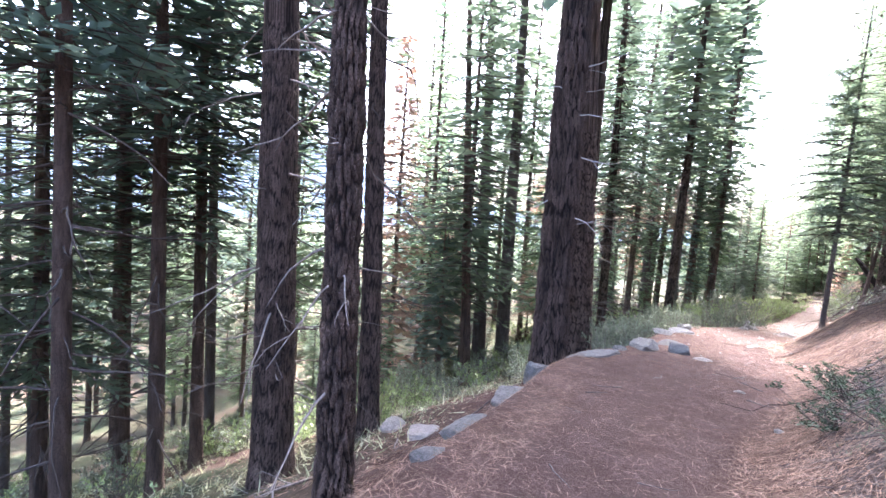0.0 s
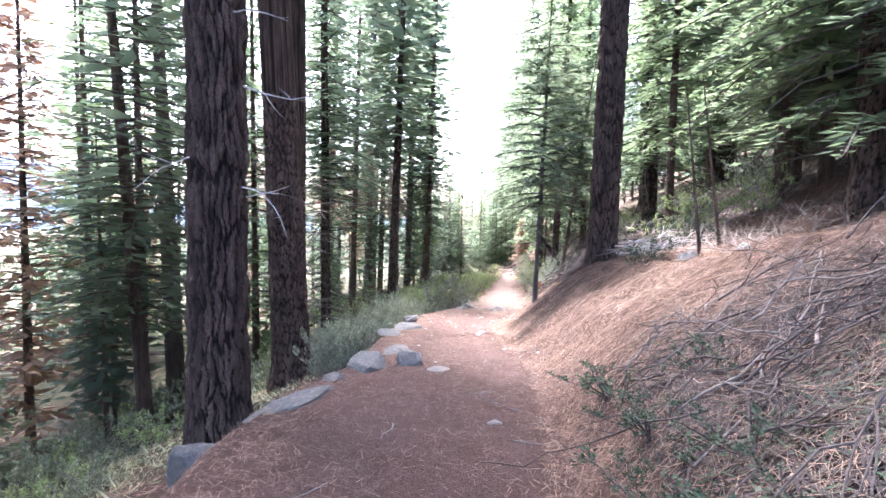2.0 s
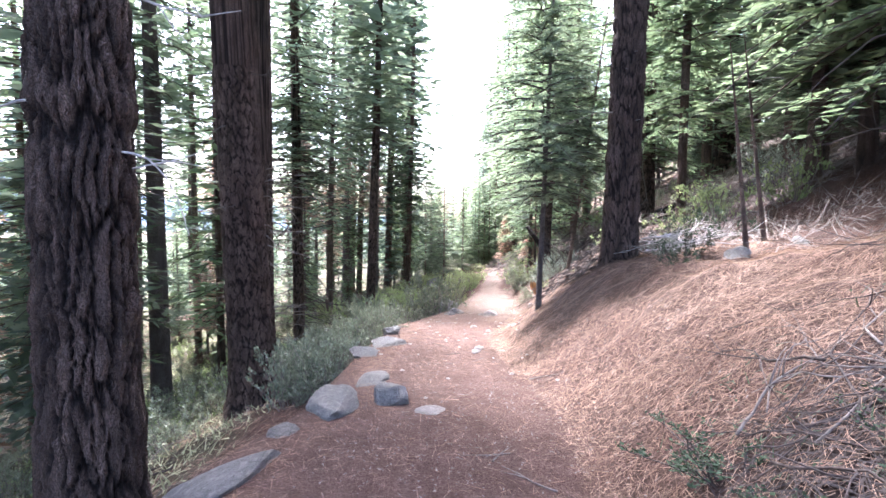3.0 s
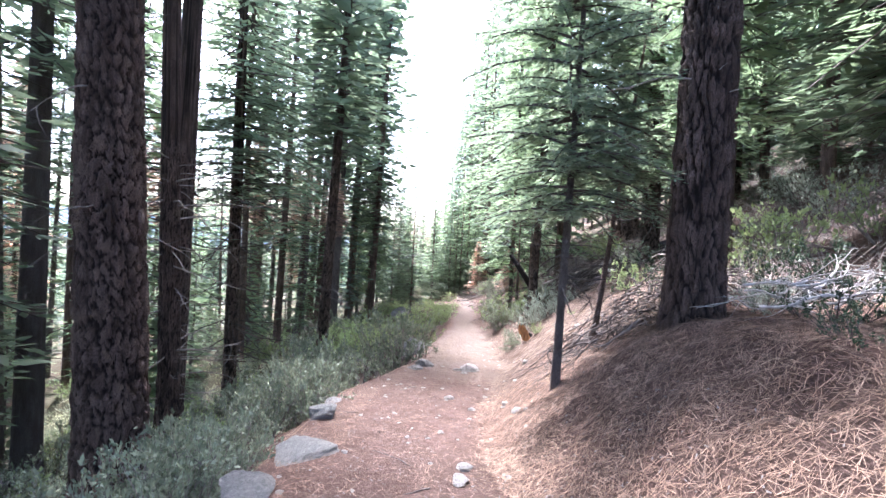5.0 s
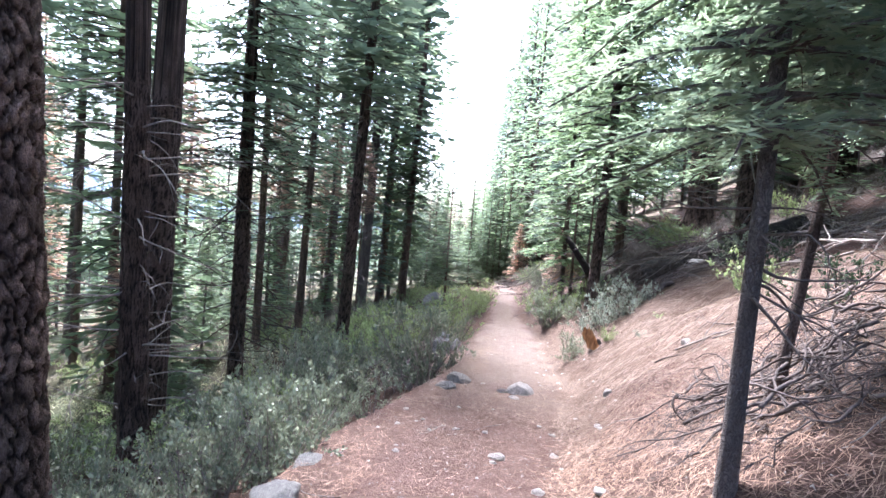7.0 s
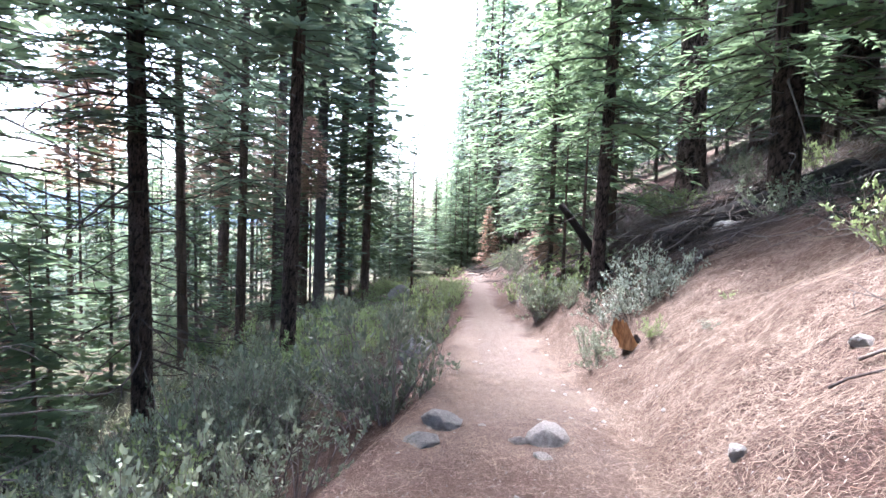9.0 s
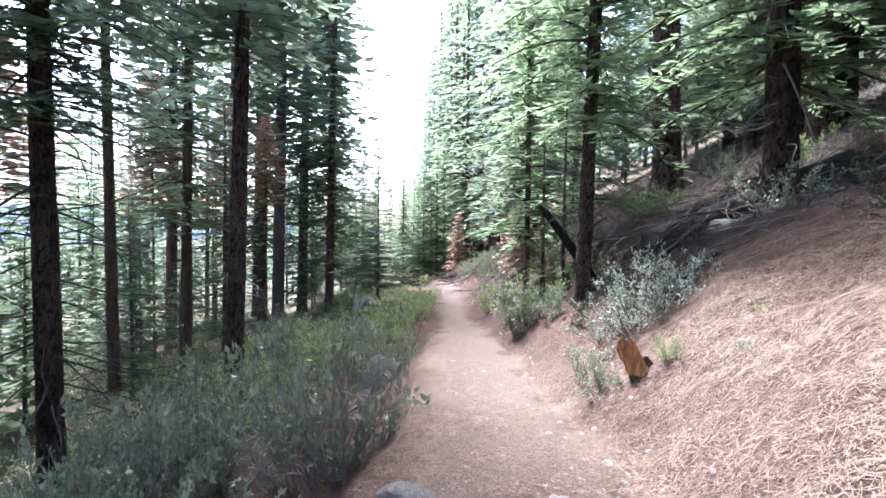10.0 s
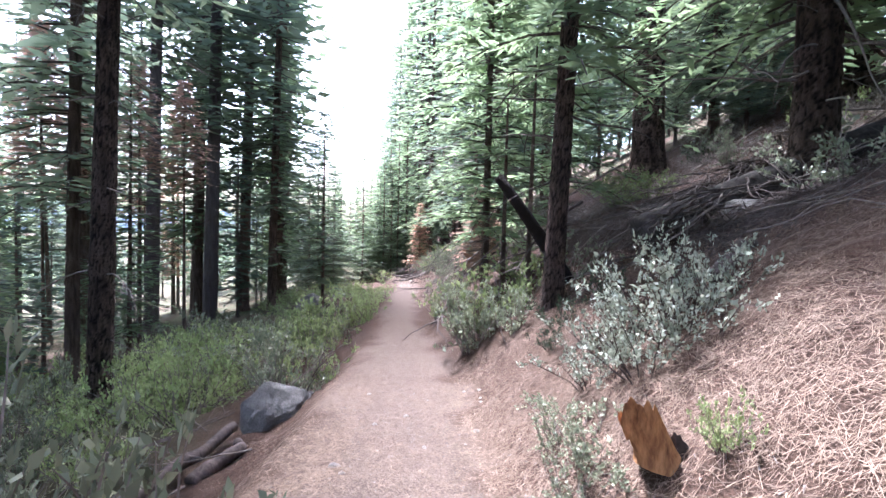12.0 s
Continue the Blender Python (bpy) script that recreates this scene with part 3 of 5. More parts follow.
tree("conifer_tree", -7.25, 18.5, 0.62, 24, "conifer of a close pair, darker and behind", (0.01, 0.0), "far", 14.5, 2.4, near=7.0, cols=60, cell=(0.06, 0.6), depth=0.016, twigs=14, twig_len=(0.6, 1.6), twig_z=(1, 7), twig_mat=TWIG_DARK)
tree("conifer_tree", -11.4, 5.4, 0.3, 20, DEAD_LOW, (-0.03, 0.0), "fir_dark", 5.5, 2.2, twigs=26, twig_len=(0.6, 2.0), twig_z=(2.5, 8), twig_mat=TWIG_DARK)
tree("conifer_tree", -10.45, 8.53, 0.5, 24, "pale grey-barked conifer on the slope below the trail", (-0.05, 0.0), "tall", 11, 2.5, mat=BARK_GREY, cols=24, twigs=10, twig_z=(2, 9))
tree("conifer_tree", -10.12, 14.43, 0.38, 19, "slim conifer leaning downhill with drooping green boughs", (-0.072, 0.0), "fir", 3.6, 2.8, cols=20, twigs=14, twig_len=(0.6, 1.8), twig_z=(2.0, 7), twig_mat=TWIG_DARK)
tree("conifer_tree", -12.73, 19.55, 0.65, 25, "pale grey-barked conifer on the lower slope", (-0.04, 0.0), "tall", 8, 2.6, mat=BARK_GREY, cols=22, twigs=8, twig_z=(2, 9))
tree("conifer_tree", -10.74, 18.6, 0.6, 26, "pale grey-barked conifer on the lower slope", (-0.01, 0.0), "tall", 10, 2.6, mat=BARK_GREY, cols=24, twigs=14, twig_z=(2, 8))
tree("conifer_tree", -7.85, 22.9, 0.44, 24, "dark conifer trunk with many dead drooping branches", (-0.01, 0.0), "bough", 6.6, 3.0, near=8.0, cols=44, cell=(0.07, 0.4), depth=0.014, twigs=85, twig_len=(1.0, 2.8), twig_z=(1.2, 8), twig_mat=TWIG_DARK)
tree("conifer_tree", -5.35, 25.47, 0.42, 24, "dark conifer trunk rising from the shrubs", (0.03, 0.0), "column", 8, 2.3, near=8.0, cols=44, cell=(0.07, 0.4), depth=0.016, twigs=30, twig_len=(0.5, 1.7), twig_z=(1.0, 9))
for x, y, d, h, cf, kind, mat in ((-7.8, 43.4, 0.6, 36, 6, "column", None), (-8.05, 39.0, 0.62, 34, 9, "column", BARK_GREY), (-6.69, 46.5, 0.6, 38, 3.5, "column", None), (-12.6, 37.4, 0.5, 30, 7, "column", None), (-11.9, 47.8, 0.56, 34, 5, "column", None), (-9.56, 36.8, 0.55, 31, 10, "tall", BARK_GREY), (-14.0, 40.2, 0.5, 28, 6, "fir", None), (-5.8, 41.0, 0.42, 33, 5.5, "column", None), (-7.8, 52.5, 0.5, 36, 2, "column", None), (-8.6, 58.5, 0.5, 36, 2, "column", None), (-10.2, 43.5, 0.5, 33, 4, "column", None), (-8.8, 30.5, 0.36, 25, 5, "fir", None)):
    tree("conifer_tree", x, y, d, h, "tall conifer with a dark straight trunk" if mat is None else "tall conifer with a greyish trunk", (0.02, 0.0), kind, cf, 2.8, cols=16, mat=mat, twigs=10, twig_len=(0.6, 1.6), twig_z=(2, 9), twig_mat=TWIG_DARK, group="tall conifers below the trail")

for x, y, d, h in ((-8.2, 2.0, 0.26, 18), (-9.9, 3.9, 0.3, 20), (-12.8, 4.3, 0.34, 21), (-9.4, -0.4, 0.24, 17), (-14.5, 1.6, 0.32, 20), (-8.9, 6.1, 0.22, 17)):
    tree("conifer_tree", x, y, d, h, "slim conifer hung with curved dead branches", (-0.03, 0.0), "fir_dark", 6.5, 2.4, cols=14, twigs=48, twig_len=(0.7, 2.3), twig_z=(1.0, 8.5), twig_mat=TWIG_DARK, group="dead-branched conifers below the trail")

# uphill side
tree("fir_sapling", 0.28, 12.35, 0.095, 6.8, "young fir with a bare thin lower stem beside the trail", (0.03, 0.02), "sapling", 1.95, 1.8, cols=14, mat=BARK_GREY, flare=0.25, twigs=16, twig_len=(0.3, 0.8), twig_z=(0.9, 2.6), twig_mat=TWIG_DARK)
tree("fir_sapling", 0.9, 12.95, 0.07, 5.2, "thin leaning young fir", (0.13, 0.02), "sapling", 2.0, 1.3, cols=10, twigs=10, twig_len=(0.3, 0.8), twig_z=(0.8, 2.4), twig_mat=TWIG_DARK)
tree("fir_tree", 1.92, 22.4, 0.27, 17, "fir with a straight brown trunk and low green boughs", (0.03, 0.0), "light_bough", 3.2, 2.3, near=5.0, cols=48, cell=(0.05, 0.2), depth=0.008, twigs=20, twig_len=(0.5, 1.4), twig_z=(1.0, 4), twig_mat=TWIG_DARK)
tree("fir_snag", 1.75, 24.6, 0.1, 4.0, "thin dead fir stem", (0.0, 0.0), None, cols=8, twigs=10, twig_len=(0.3, 0.7), twig_z=(0.5, 3.5), category="dead tree")
tree("fir_snag", 2.1, 24.2, 0.1, 4.4, "thin dead fir stem", (0.01, 0.0), None, cols=8, twigs=10, twig_len=(0.3, 0.7), twig_z=(0.5, 3.8), category="dead tree")
tree("conifer_tree", 8.05, 30.76, 1.0, 30, "massive old conifer with a swollen reddish foot", (-0.03, 0.0), "tall", 9, 3.2, near=8.0, cols=70, cell=(0.14, 0.6), depth=0.04, mat=BARK_PLATED, twigs=24, twig_len=(0.8, 2.4), twig_z=(2, 9), twig_mat=TWIG_DARK, flare=0.8)
tree("fir_tree", 5.4, 22.1, 0.55, 24, "fir with low drooping green boughs over the bank", (-0.01, 0.0), "sweep", 2.2, 3.8, near=3, cols=50, cell=(0.08, 0.3), twigs=44, twig_len=(0.8, 2.4), twig_z=(0.8, 4), twig_mat=TWIG, flare=0.2)
tree("conifer_tree", 10.0, 26.0, 0.9, 28, "massive dark conifer high on the hillside", (0.0, 0.0), "tall", 8, 3.0, near=5, cols=50, cell=(0.12, 0.5), twigs=24, twig_len=(0.8, 2.4), twig_z=(2, 8), twig_mat=TWIG_DARK)
tree("fir_tree", 4.9, 10.4, 0.5, 22, "fir with low boughs sweeping over the slope", (0.0, 0.0), "sweep", 1.3, 3.3, near=4, cols=60, cell=(0.08, 0.3), twigs=20, twig_len=(0.8, 2.0), twig_z=(0.8, 4), twig_mat=TWIG_DARK)
tree("fir_sapling", 2.6, 10.5, 0.06, 2.6, "thin bent young stem on the bank", (-0.12, 0.0), None, cols=8, twigs=4, twig_len=(0.2, 0.5), twig_z=(0.8, 2.2), category="sapling")
tree("fir_sapling", 3.15, 11.05, 0.06, 2.8, "thin bent young stem on the bank", (-0.14, 0.0), None, cols=8, twigs=4, twig_len=(0.2, 0.5), twig_z=(0.8, 2.2), category="sapling")
for x, y, d, h, cf, r, kind in ((3.8, 15.4, 0.2, 14, 2.4, 2.0, "light_bough"), (8.2, 18.8, 0.3, 17, 3, 2.2, "fir_light"), (6.4, 36, 0.4, 22, 5, 2.5, "fir"), (6.5, 42, 0.45, 24, 4, 2.6, "fir_dark"), (1.7, 25.9, 0.16, 12.5, 1.3, 2.1, "light_bough"), (3.9, 27.5, 0.3, 16, 1.2, 2.6, "light_bough"), (3.2, 31.5, 0.35, 18, 1.5, 2.6, "fir"), (3.9, 36, 0.4, 21, 2, 2.8, "fir_dark"), (3.6, 41, 0.45, 22, 2, 2.8, "fir"), (4.2, 46.5, 0.45, 29, 1.5, 2.9, "fir"), (2.9, 50.0, 0.4, 22, 1.2, 2.8, "fir_light"), (2.6, 56.0, 0.45, 27, 1.2, 2.7, "fir"), (3.4, 62.0, 0.5, 36, 1.5, 3.0, "column"), (1.9, 68.0, 0.5, 33, 1.2, 2.8, "fir"), (2.4, 76.0, 0.4, 30, 1.2, 2.8, "fir_light"), (4.3, 53, 0.5, 35, 2, 2.9, "column"), (5.5, 60, 0.5, 36, 2, 3.0, "column"), (5.6, 44.5, 0.5, 32, 2, 2.8, "column"), (5.2, 38.5, 0.45, 27, 2, 2.6, "column"), (7.2, 49.0, 0.5, 33, 2, 2.8, "column"), (9.0, 25.5, 0.4, 20, 2, 2.6, "fir_light")):
    tree("fir_tree", x, y, d, h, "green fir with boughs to near the ground", (0.0, 0.0), kind, cf, r, cols=12, group="firs on the uphill side", twigs=6, twig_len=(0.5, 1.2), twig_z=(0.6, 3), twig_mat=TWIG_DARK)
for x, y, h, cf, r in ((-10.6, 22.0, 21, 2.2, 2.8), (-11.6, 16.7, 19, 3.0, 2.5), (-15.5, 19.0, 22, 4.0, 2.8), (-12.0, 2.6, 19, 3.0, 2.8), (-9.3, 27.2, 25, 10.0, 2.7), (-13.2, 24.8, 24, 10.0, 2.9), (-16.0, 26.5, 24, 9.0, 2.8), (-19.0, 22.5, 23, 3.0, 3.0)):
    tree("conifer_tree", x, y, 0.3, h, "green conifer with full boughs on the lower slope", (-0.01, 0.0), ("fir", "fir_light", "bough")[int(y) % 3], cf, r, cols=10, twigs=22, twig_len=(0.6, 1.8), twig_z=(1.2, 5), twig_mat=TWIG_DARK, group="full firs on the lower slope")
hill_rng = np.random.default_rng(58)
for k in range(40):
    y = hill_rng.uniform(5.5, 34)
    x = float(right_edge(y)) + float(np.interp(y, [14, 18], [3.6, 9.0])) + 8 * hill_rng.random() ** 1.2
    h = hill_rng.uniform(3.0, 6.5) if k % 2 else hill_rng.uniform(8, 16)
    if math.hypot(x - 8.05, y - 30.76) < 2.5 or math.hypot(x - 4.9, y - 10.4) < 1.2 or (y > 24 and x < 7.5 and h < 7):
        continue
    tree("fir_tree", x, y, 0.016 * h + 0.04, h, "green fir on the hillside above the trail", (hill_rng.normal(0, 0.03), 0.0), ("bough", "fir", "fir", "fir_dark")[k % 4], 0.12 * h, 0.13 * h + 0.9, cols=10, twigs=6, twig_len=(0.5, 1.3), twig_z=(0.5, 3), twig_mat=TWIG_DARK, group="firs on the hillside")
for x, y, h in ((2.3, 58, 27), (1.9, 63, 25), (1.2, 68, 25), (0.9, 74, 26), (0.5, 80, 25), (0.0, 88, 26), (2.9, 53, 27), (1.6, 84, 30), (2.2, 71, 30), (-0.8, 95, 25)):
    tree("fir_tree", x, y, 0.3, h, "slender fir in the line of firs beyond the bend", (0.0, 0.0), ("column", "fir")[int(y) % 2], 0.8, 2.3, cols=8, group="firs beyond the bend")
# small firs and dead ones
tree("fir_tree", -2.8, 36.2, 0.14, 8.0, "small pointed fir standing alone by the trail", (0.0, 0.0), "fir", 1.2, 2.3, cols=10)
tree("fir_tree", 1.9, 46.0, 0.1, 4.0, "rusty dead young fir at the trail's end", (0.0, 0.0), "rusty", 0.3, 1.1, cols=8, category="dead tree")
tree("fir_tree", 2.3, 28.5, 0.06, 1.9, "low rust-brown dead fir", (0.1, 0.0), "rusty", 0.2, 1.0, cols=8, category="dead tree")
tree("fir_tree", -16.5, 17.5, 0.3, 17, "rust-brown dead conifer on the slope", (0.0, 0.0), "rusty", 1.5, 2.7, cols=10, category="dead tree")
tree("fir_tree", -24.0, 33.0, 0.35, 17, "rust-brown dead conifer on the slope", (0.0, 0.0), "rusty", 3.0, 2.5, cols=10, category="dead tree")
tree("fir_tree", -15.0, 52.0, 0.3, 14, "rust-brown dead conifer on the slope", (0.0, 0.0), "rusty", 3.0, 1.6, cols=10, category="dead tree")

for x, y, h, cf, r in ((-12.6, 24.6, 4.2, 1.6, 1.3), (-11.2, 33.0, 11, 6.0, 1.9), (-9.0, 34.5, 10, 6.5, 1.4), (-14.5, 30.0, 12, 7, 2.2), (-17.0, 22.0, 9, 3, 1.8), (-13.2, 44.0, 12, 6, 1.8), (-7.0, 33.2, 8.5, 5.5, 1.2)):
    tree("fir_tree", x, y, 0.12, h, "half-dead fir with rust-brown needles", (0.0, 0.0), "rusty", cf, r, cols=8, category="dead tree", group="rusty firs below the trail")
snag = tree("dead_fir", 3.0, 33.4, 0.2, 6.5, "grey dead fir with a fan of bare branches", (-0.05, 0.0), None, cols=10, twigs=34, twig_len=(1.0, 2.4), twig_z=(2.2, 4.6), twig_mat=TWIG_PALE, category="dead tree")
# the forest around
TAKEN = [(o.location.x, o.location.y) for o in scene.objects if o.type == "EMPTY"]


def forest(count, box, seed, gap, kinds, heights, foot, label, group):
    rng = np.random.default_rng(seed)
    made, tries = 0, 0
    while made < count and tries < 6000:
        tries += 1
        x, y = rng.uniform(box[0], box[1]), rng.uniform(box[2], box[3])
        lo = -1.3 - max(0.0, y - 12.6) * 0.105 - 2.6
        hi = -0.9 + max(0.0, y - 12.6) * 0.02 + 3.6
        if lo < x < hi or (0 < x < 11.5 and y < 30) or (y < 20 and (-9.5 if y > 9 else -7.0) < x < 4.5) or any((x - a) ** 2 + (y - b) ** 2 < gap * gap for a, b in TAKEN):
            continue
        h = rng.uniform(*heights)
        view = math.degrees(math.atan2(x + 0.5, y - 2.0))
        if h > 6 and -55 < view < -43 and x > -75:
            continue
        TAKEN.append((x, y))
        tree("conifer_tree", x, y, 0.0115 * h + 0.05, h, label, (rng.normal(0, 0.015), 0.0), "far" if x < -27 or y > 48 or x > 26 else kinds[made % len(kinds)], foot * h * rng.uniform(0.5, 1.4), h * 0.11 + 0.5, cols=8, mat=BARK_GREY if made % 2 else None, group=group, seed=int(rng.integers(1, 990)), twigs=(14 if y < 14 and x < -7 and x > -20 else int(rng.integers(0, 5))) if y < 45 else 0, twig_len=(0.5, 1.6), twig_z=(1.5, 6), twig_mat=TWIG_DARK)
        made += 1


forest(46, (-42, -9.5, -4, 62), 3, 2.6, ["fir_light", "tall", "fir", "fir_light", "tall"], (13, 25), 0.3, "conifer in the dense forest below the trail", "forest below the trail")
forest(12, (12, 30, -4, 16), 15, 3.0, ["fir_light", "fir"], (10, 18), 0.15, "green fir on the steep hillside above the trail", "firs on the hillside")
forest(12, (-24, -8.5, -6, 14), 14, 2.2, ["tall"], (12, 22), 0.3, "conifer in the dense forest below the trail", "forest below the trail")
forest(30, (-42, -10, 8, 44), 41, 1.4, ["far"], (3, 5.9), 0.08, "young green fir in the understory", "young firs below the trail")
forest(34, (-30, -7.0, 12, 52), 4, 1.3, ["fir_light", "far", "far"], (4, 10), 0.1, "young green fir in the understory", "young firs below the trail")
forest(46, (6.5, 30, 14, 66), 5, 2.3, ["fir_light", "fir", "fir_dark", "fir"], (10, 22), 0.12, "green fir on the steep hillside above the trail", "firs on the hillside")
forest(60, (-60, 40, 60, 130), 6, 3.5, ["far"], (15, 26), 0.12, "distant conifer in the forest", "distant forest")
forest(30, (-80, -40, -10, 90), 7, 4.5, ["far"], (15, 26), 0.12, "distant conifer down in the valley", "distant forest")


def end_trees():
    rng = np.random.default_rng(21)
    for i in range(46):
        y = rng.uniform(64, 150)
        x = rng.uniform(-0.13 * y - 4, 0.02 * y + 6)
        tree("conifer_tree", x, y, 0.3, rng.uniform(0.13, 0.17) * (y - 10) + 2.5, "distant conifer beyond the trail's bend", (0, 0), "far", 0.8, 2.3, cols=6, group="distant forest", seed=int(rng.integers(1, 900)))


end_trees()
end_rng = np.random.default_rng(64)
for k in range(15):
    y = end_rng.uniform(50, 63)
    x = -0.105 * (y - 12.6) - 1.0 + end_rng.uniform(-5.5, 6.5)
    tree("fir_tree", x, y, 0.14, end_rng.uniform(7.5, 12.5), "green fir closing the view beyond the trail's bend", (0, 0), "fir_light", 0.4, end_rng.uniform(1.8, 2.4), cols=6, group="firs beyond the bend", seed=int(end_rng.integers(1, 900)))


def far_woods(count, seed):
    """Woods too far off to count: sparse cones of needles on the slopes around."""
    rng = np.random.default_rng(seed)
    P, D, L, W, N = [], [], [], [], []
    made = 0
    while made < count:
        x, y = rng.uniform(-420, 90), rng.uniform(-90, 420)
        if (x > -75 and y < 125 and x < 28) or (-40 - 0.12 * y < x < 12 and y < 170):
            continue
        made += 1
        h = rng.uniform(14, 24)
        m = 70
        k = rng.random(m) ** 0.8
        a = rng.random(m) * 6.283
        r = (1 - k) * h * 0.14 + 0.2
        z0 = gz(x, y)
        out = np.stack((np.cos(a), np.sin(a), np.zeros(m)), 1)
        P.append(np.array((x, y, z0)) + np.outer(k * h, UP) + out * (r * 0.15)[:, None])
        D.append(out * 0.9 + UP * rng.normal(-0.1, 0.2, m)[:, None])
        L.append(r * rng.uniform(0.8, 1.4, m)), W.append(r * 0.9 + 0.5), N.append(np.stack((rng.normal(0, 0.5, m), rng.normal(0, 0.5, m), np.ones(m)), 1))
    V, F = lances(*[np.concatenate(q) for q in (P, D, L, W, N)])
    return tagged(mesh_object("far_woods", V, F, FIR), "distant conifer woods on the valley slopes", "forest", kind="stuff")


far_woods(900, 77)


def mountain(name, dist, az0, az1, top, seed, mat, label):
    az = np.radians(np.linspace(az0, az1, 90))
    rows = []
    deg = np.degrees(az)
    prof = np.interp(deg, [-110, -75, -57, -50, -44, -38, -8], [0.45, 0.75, 1.05, 1.0, 0.55, 0.25, 0.05]) * top * (1 + 0.25 * fbm(az * 14 + seed, az * 0 + seed, 4))
    for k, s in enumerate(np.linspace(0, 1, 9)):
        d = dist * (0.72 + 0.28 * s)
        z = -120 + (prof + 120) * s ** 1.15 + fbm(az * 40 + seed, np.full_like(az, s * 6.0), 3) * top * 0.28 * s
        rows.append(np.stack((np.sin(az) * d, np.cos(az) * d, z), 1))
    V = np.concatenate(rows)
    n = len(az)
    i = (np.arange(8)[:, None] * n + np.arange(n - 1)[None]).ravel()
    return tagged(mesh_object(name, V, np.stack((i, i + 1, i + n + 1, i + n), 1), mat, smooth=True), label, "mountain", kind="structure")


# Distance haze is put into the base colour as dull blue.
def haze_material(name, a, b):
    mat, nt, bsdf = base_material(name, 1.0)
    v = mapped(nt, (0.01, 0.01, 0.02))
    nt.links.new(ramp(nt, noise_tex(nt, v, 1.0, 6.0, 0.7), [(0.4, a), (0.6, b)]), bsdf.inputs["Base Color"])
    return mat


mountain("backdrop", 1900, -110, -8, 250, 2.0, haze_material("haze_blue_ridge", (0.06, 0.09, 0.13), (0.09, 0.12, 0.16)), "hazy blue forested mountain ridge across the valley")

# ---- stones ----


def rock_mesh(seed, level=4):
    rng = np.random.default_rng(seed)
    bm = bmesh.new()
    bmesh.ops.create_icosphere(bm, subdivisions=level, radius=1.0)
    planes = []
    for k in range(22):
        n = rng.normal(0, 1, 3)
        planes.append((n / np.linalg.norm(n), rng.uniform(0.45, 0.78)))
    co = np.array([v.co[:] for v in bm.verts])
    for n, d in planes:
        over = np.maximum(co @ n - d, 0)
        co = co - over[:, None] * n * 0.9
    rad = 1 + 0.16 * fbm(co[:, 0] * 2.6 + seed, co[:, 1] * 3 + co[:, 2] * 2, 3) + 0.16 * fbm(co[:, 0] * 7, co[:, 2] * 11 + co[:, 1] * 7, 2)
    co = co * rad[:, None]
    for v, c in zip(bm.verts, co):
        v.co = c
    me = bpy.data.meshes.new("rock")
    bm.to_mesh(me)
    bm.free()
    return me


def rock(x, y, sx, sy, sz, seed, label, turn=0.0, sink=0.35, mat=None, tilt=0.0, name="rock", z=None, group=""):
    me = rock_mesh(seed)
    me.materials.append(mat or STONE)
    ob = new(name, me)
    zz = gz(x, y) if z is None else z
    ob.matrix_world = pose(x, y, zz + sz * (0.5 - 2 * sink), tilt, 0, turn) @ Matrix.Diagonal((sx, sy, sz, 1))
    return tagged(ob, label, "rock", group)


EDGE = "edging stones of the trail"
rock(-2.98, 6.3, 0.3, 0.26, 0.402, 1, "upright grey granite block at the trail's edge", 20, 0.3, group=EDGE)
rock(-2.38, 6.95, 0.26, 0.78, 0.13, 2, "long flat grey slab at the trail's edge", -17, 0.36, tilt=-3, group=EDGE)
rock(-2.3, 7.75, 0.16, 0.24, 0.11, 3, "flat grey stone half buried in needles", -28, 0.36, group=EDGE)
rock(-2.12, 8.35, 0.33, 0.42, 0.239, 4, "weathered grey granite boulder beside the trail", 10, 0.3, group=EDGE)
rock(-1.62, 8.62, 0.28, 0.24, 0.21, 5, "dark-sided angular boulder on the trail's edge", 35, 0.25, group=EDGE)
rock(-1.95, 9.3, 0.24, 0.4, 0.154, 6, "low grey stone at the trail's edge", -10, 0.35, group=EDGE)
rock(-1.25, 8.35, 0.22, 0.13, 0.0574, 7, "small flat pale stone lying on the trail", 0, 0.4, STONE_WARM)
rock(-2.3, 10.6, 0.26, 0.3, 0.134, 8, "dark wet-looking stone at the trail's edge", 15, 0.3, STONE, group=EDGE)
rock(-2.15, 11.3, 0.28, 0.5, 0.115, 9, "pale flat slab along the trail's edge", -12, 0.35, STONE, group=EDGE)
rock(-2.3, 12.6, 0.2, 0.3, 0.162, 10, "rounded pale grey stone at the trail's edge", -18, 0.3, group=EDGE)
rock(-2.35, 13.4, 0.16, 0.2, 0.115, 11, "grey stone at the trail's edge", 30, 0.35, group=EDGE)
rock(-1.25, 16.85, 0.24, 0.3, 0.191, 12, "rough grey stone under the shrubs", 20, 0.3, group=EDGE)
rock(-1.42, 16.4, 0.2, 0.24, 0.134, 13, "rough grey stone under the shrubs", 60, 0.3, group=EDGE)
rock(-0.36, 16.5, 0.25, 0.2, 0.2, 14, "pale angular stone standing in the trail", 40, 0.25, STONE_WARM)
rock(-0.64, 16.42, 0.12, 0.09, 0.0861, 15, "small pale stone in the trail", 0, 0.3, STONE_WARM)
rock(-0.5, 16.12, 0.12, 0.1, 0.067, 16, "small flat pale stone in the trail", 0, 0.3, STONE_WARM)
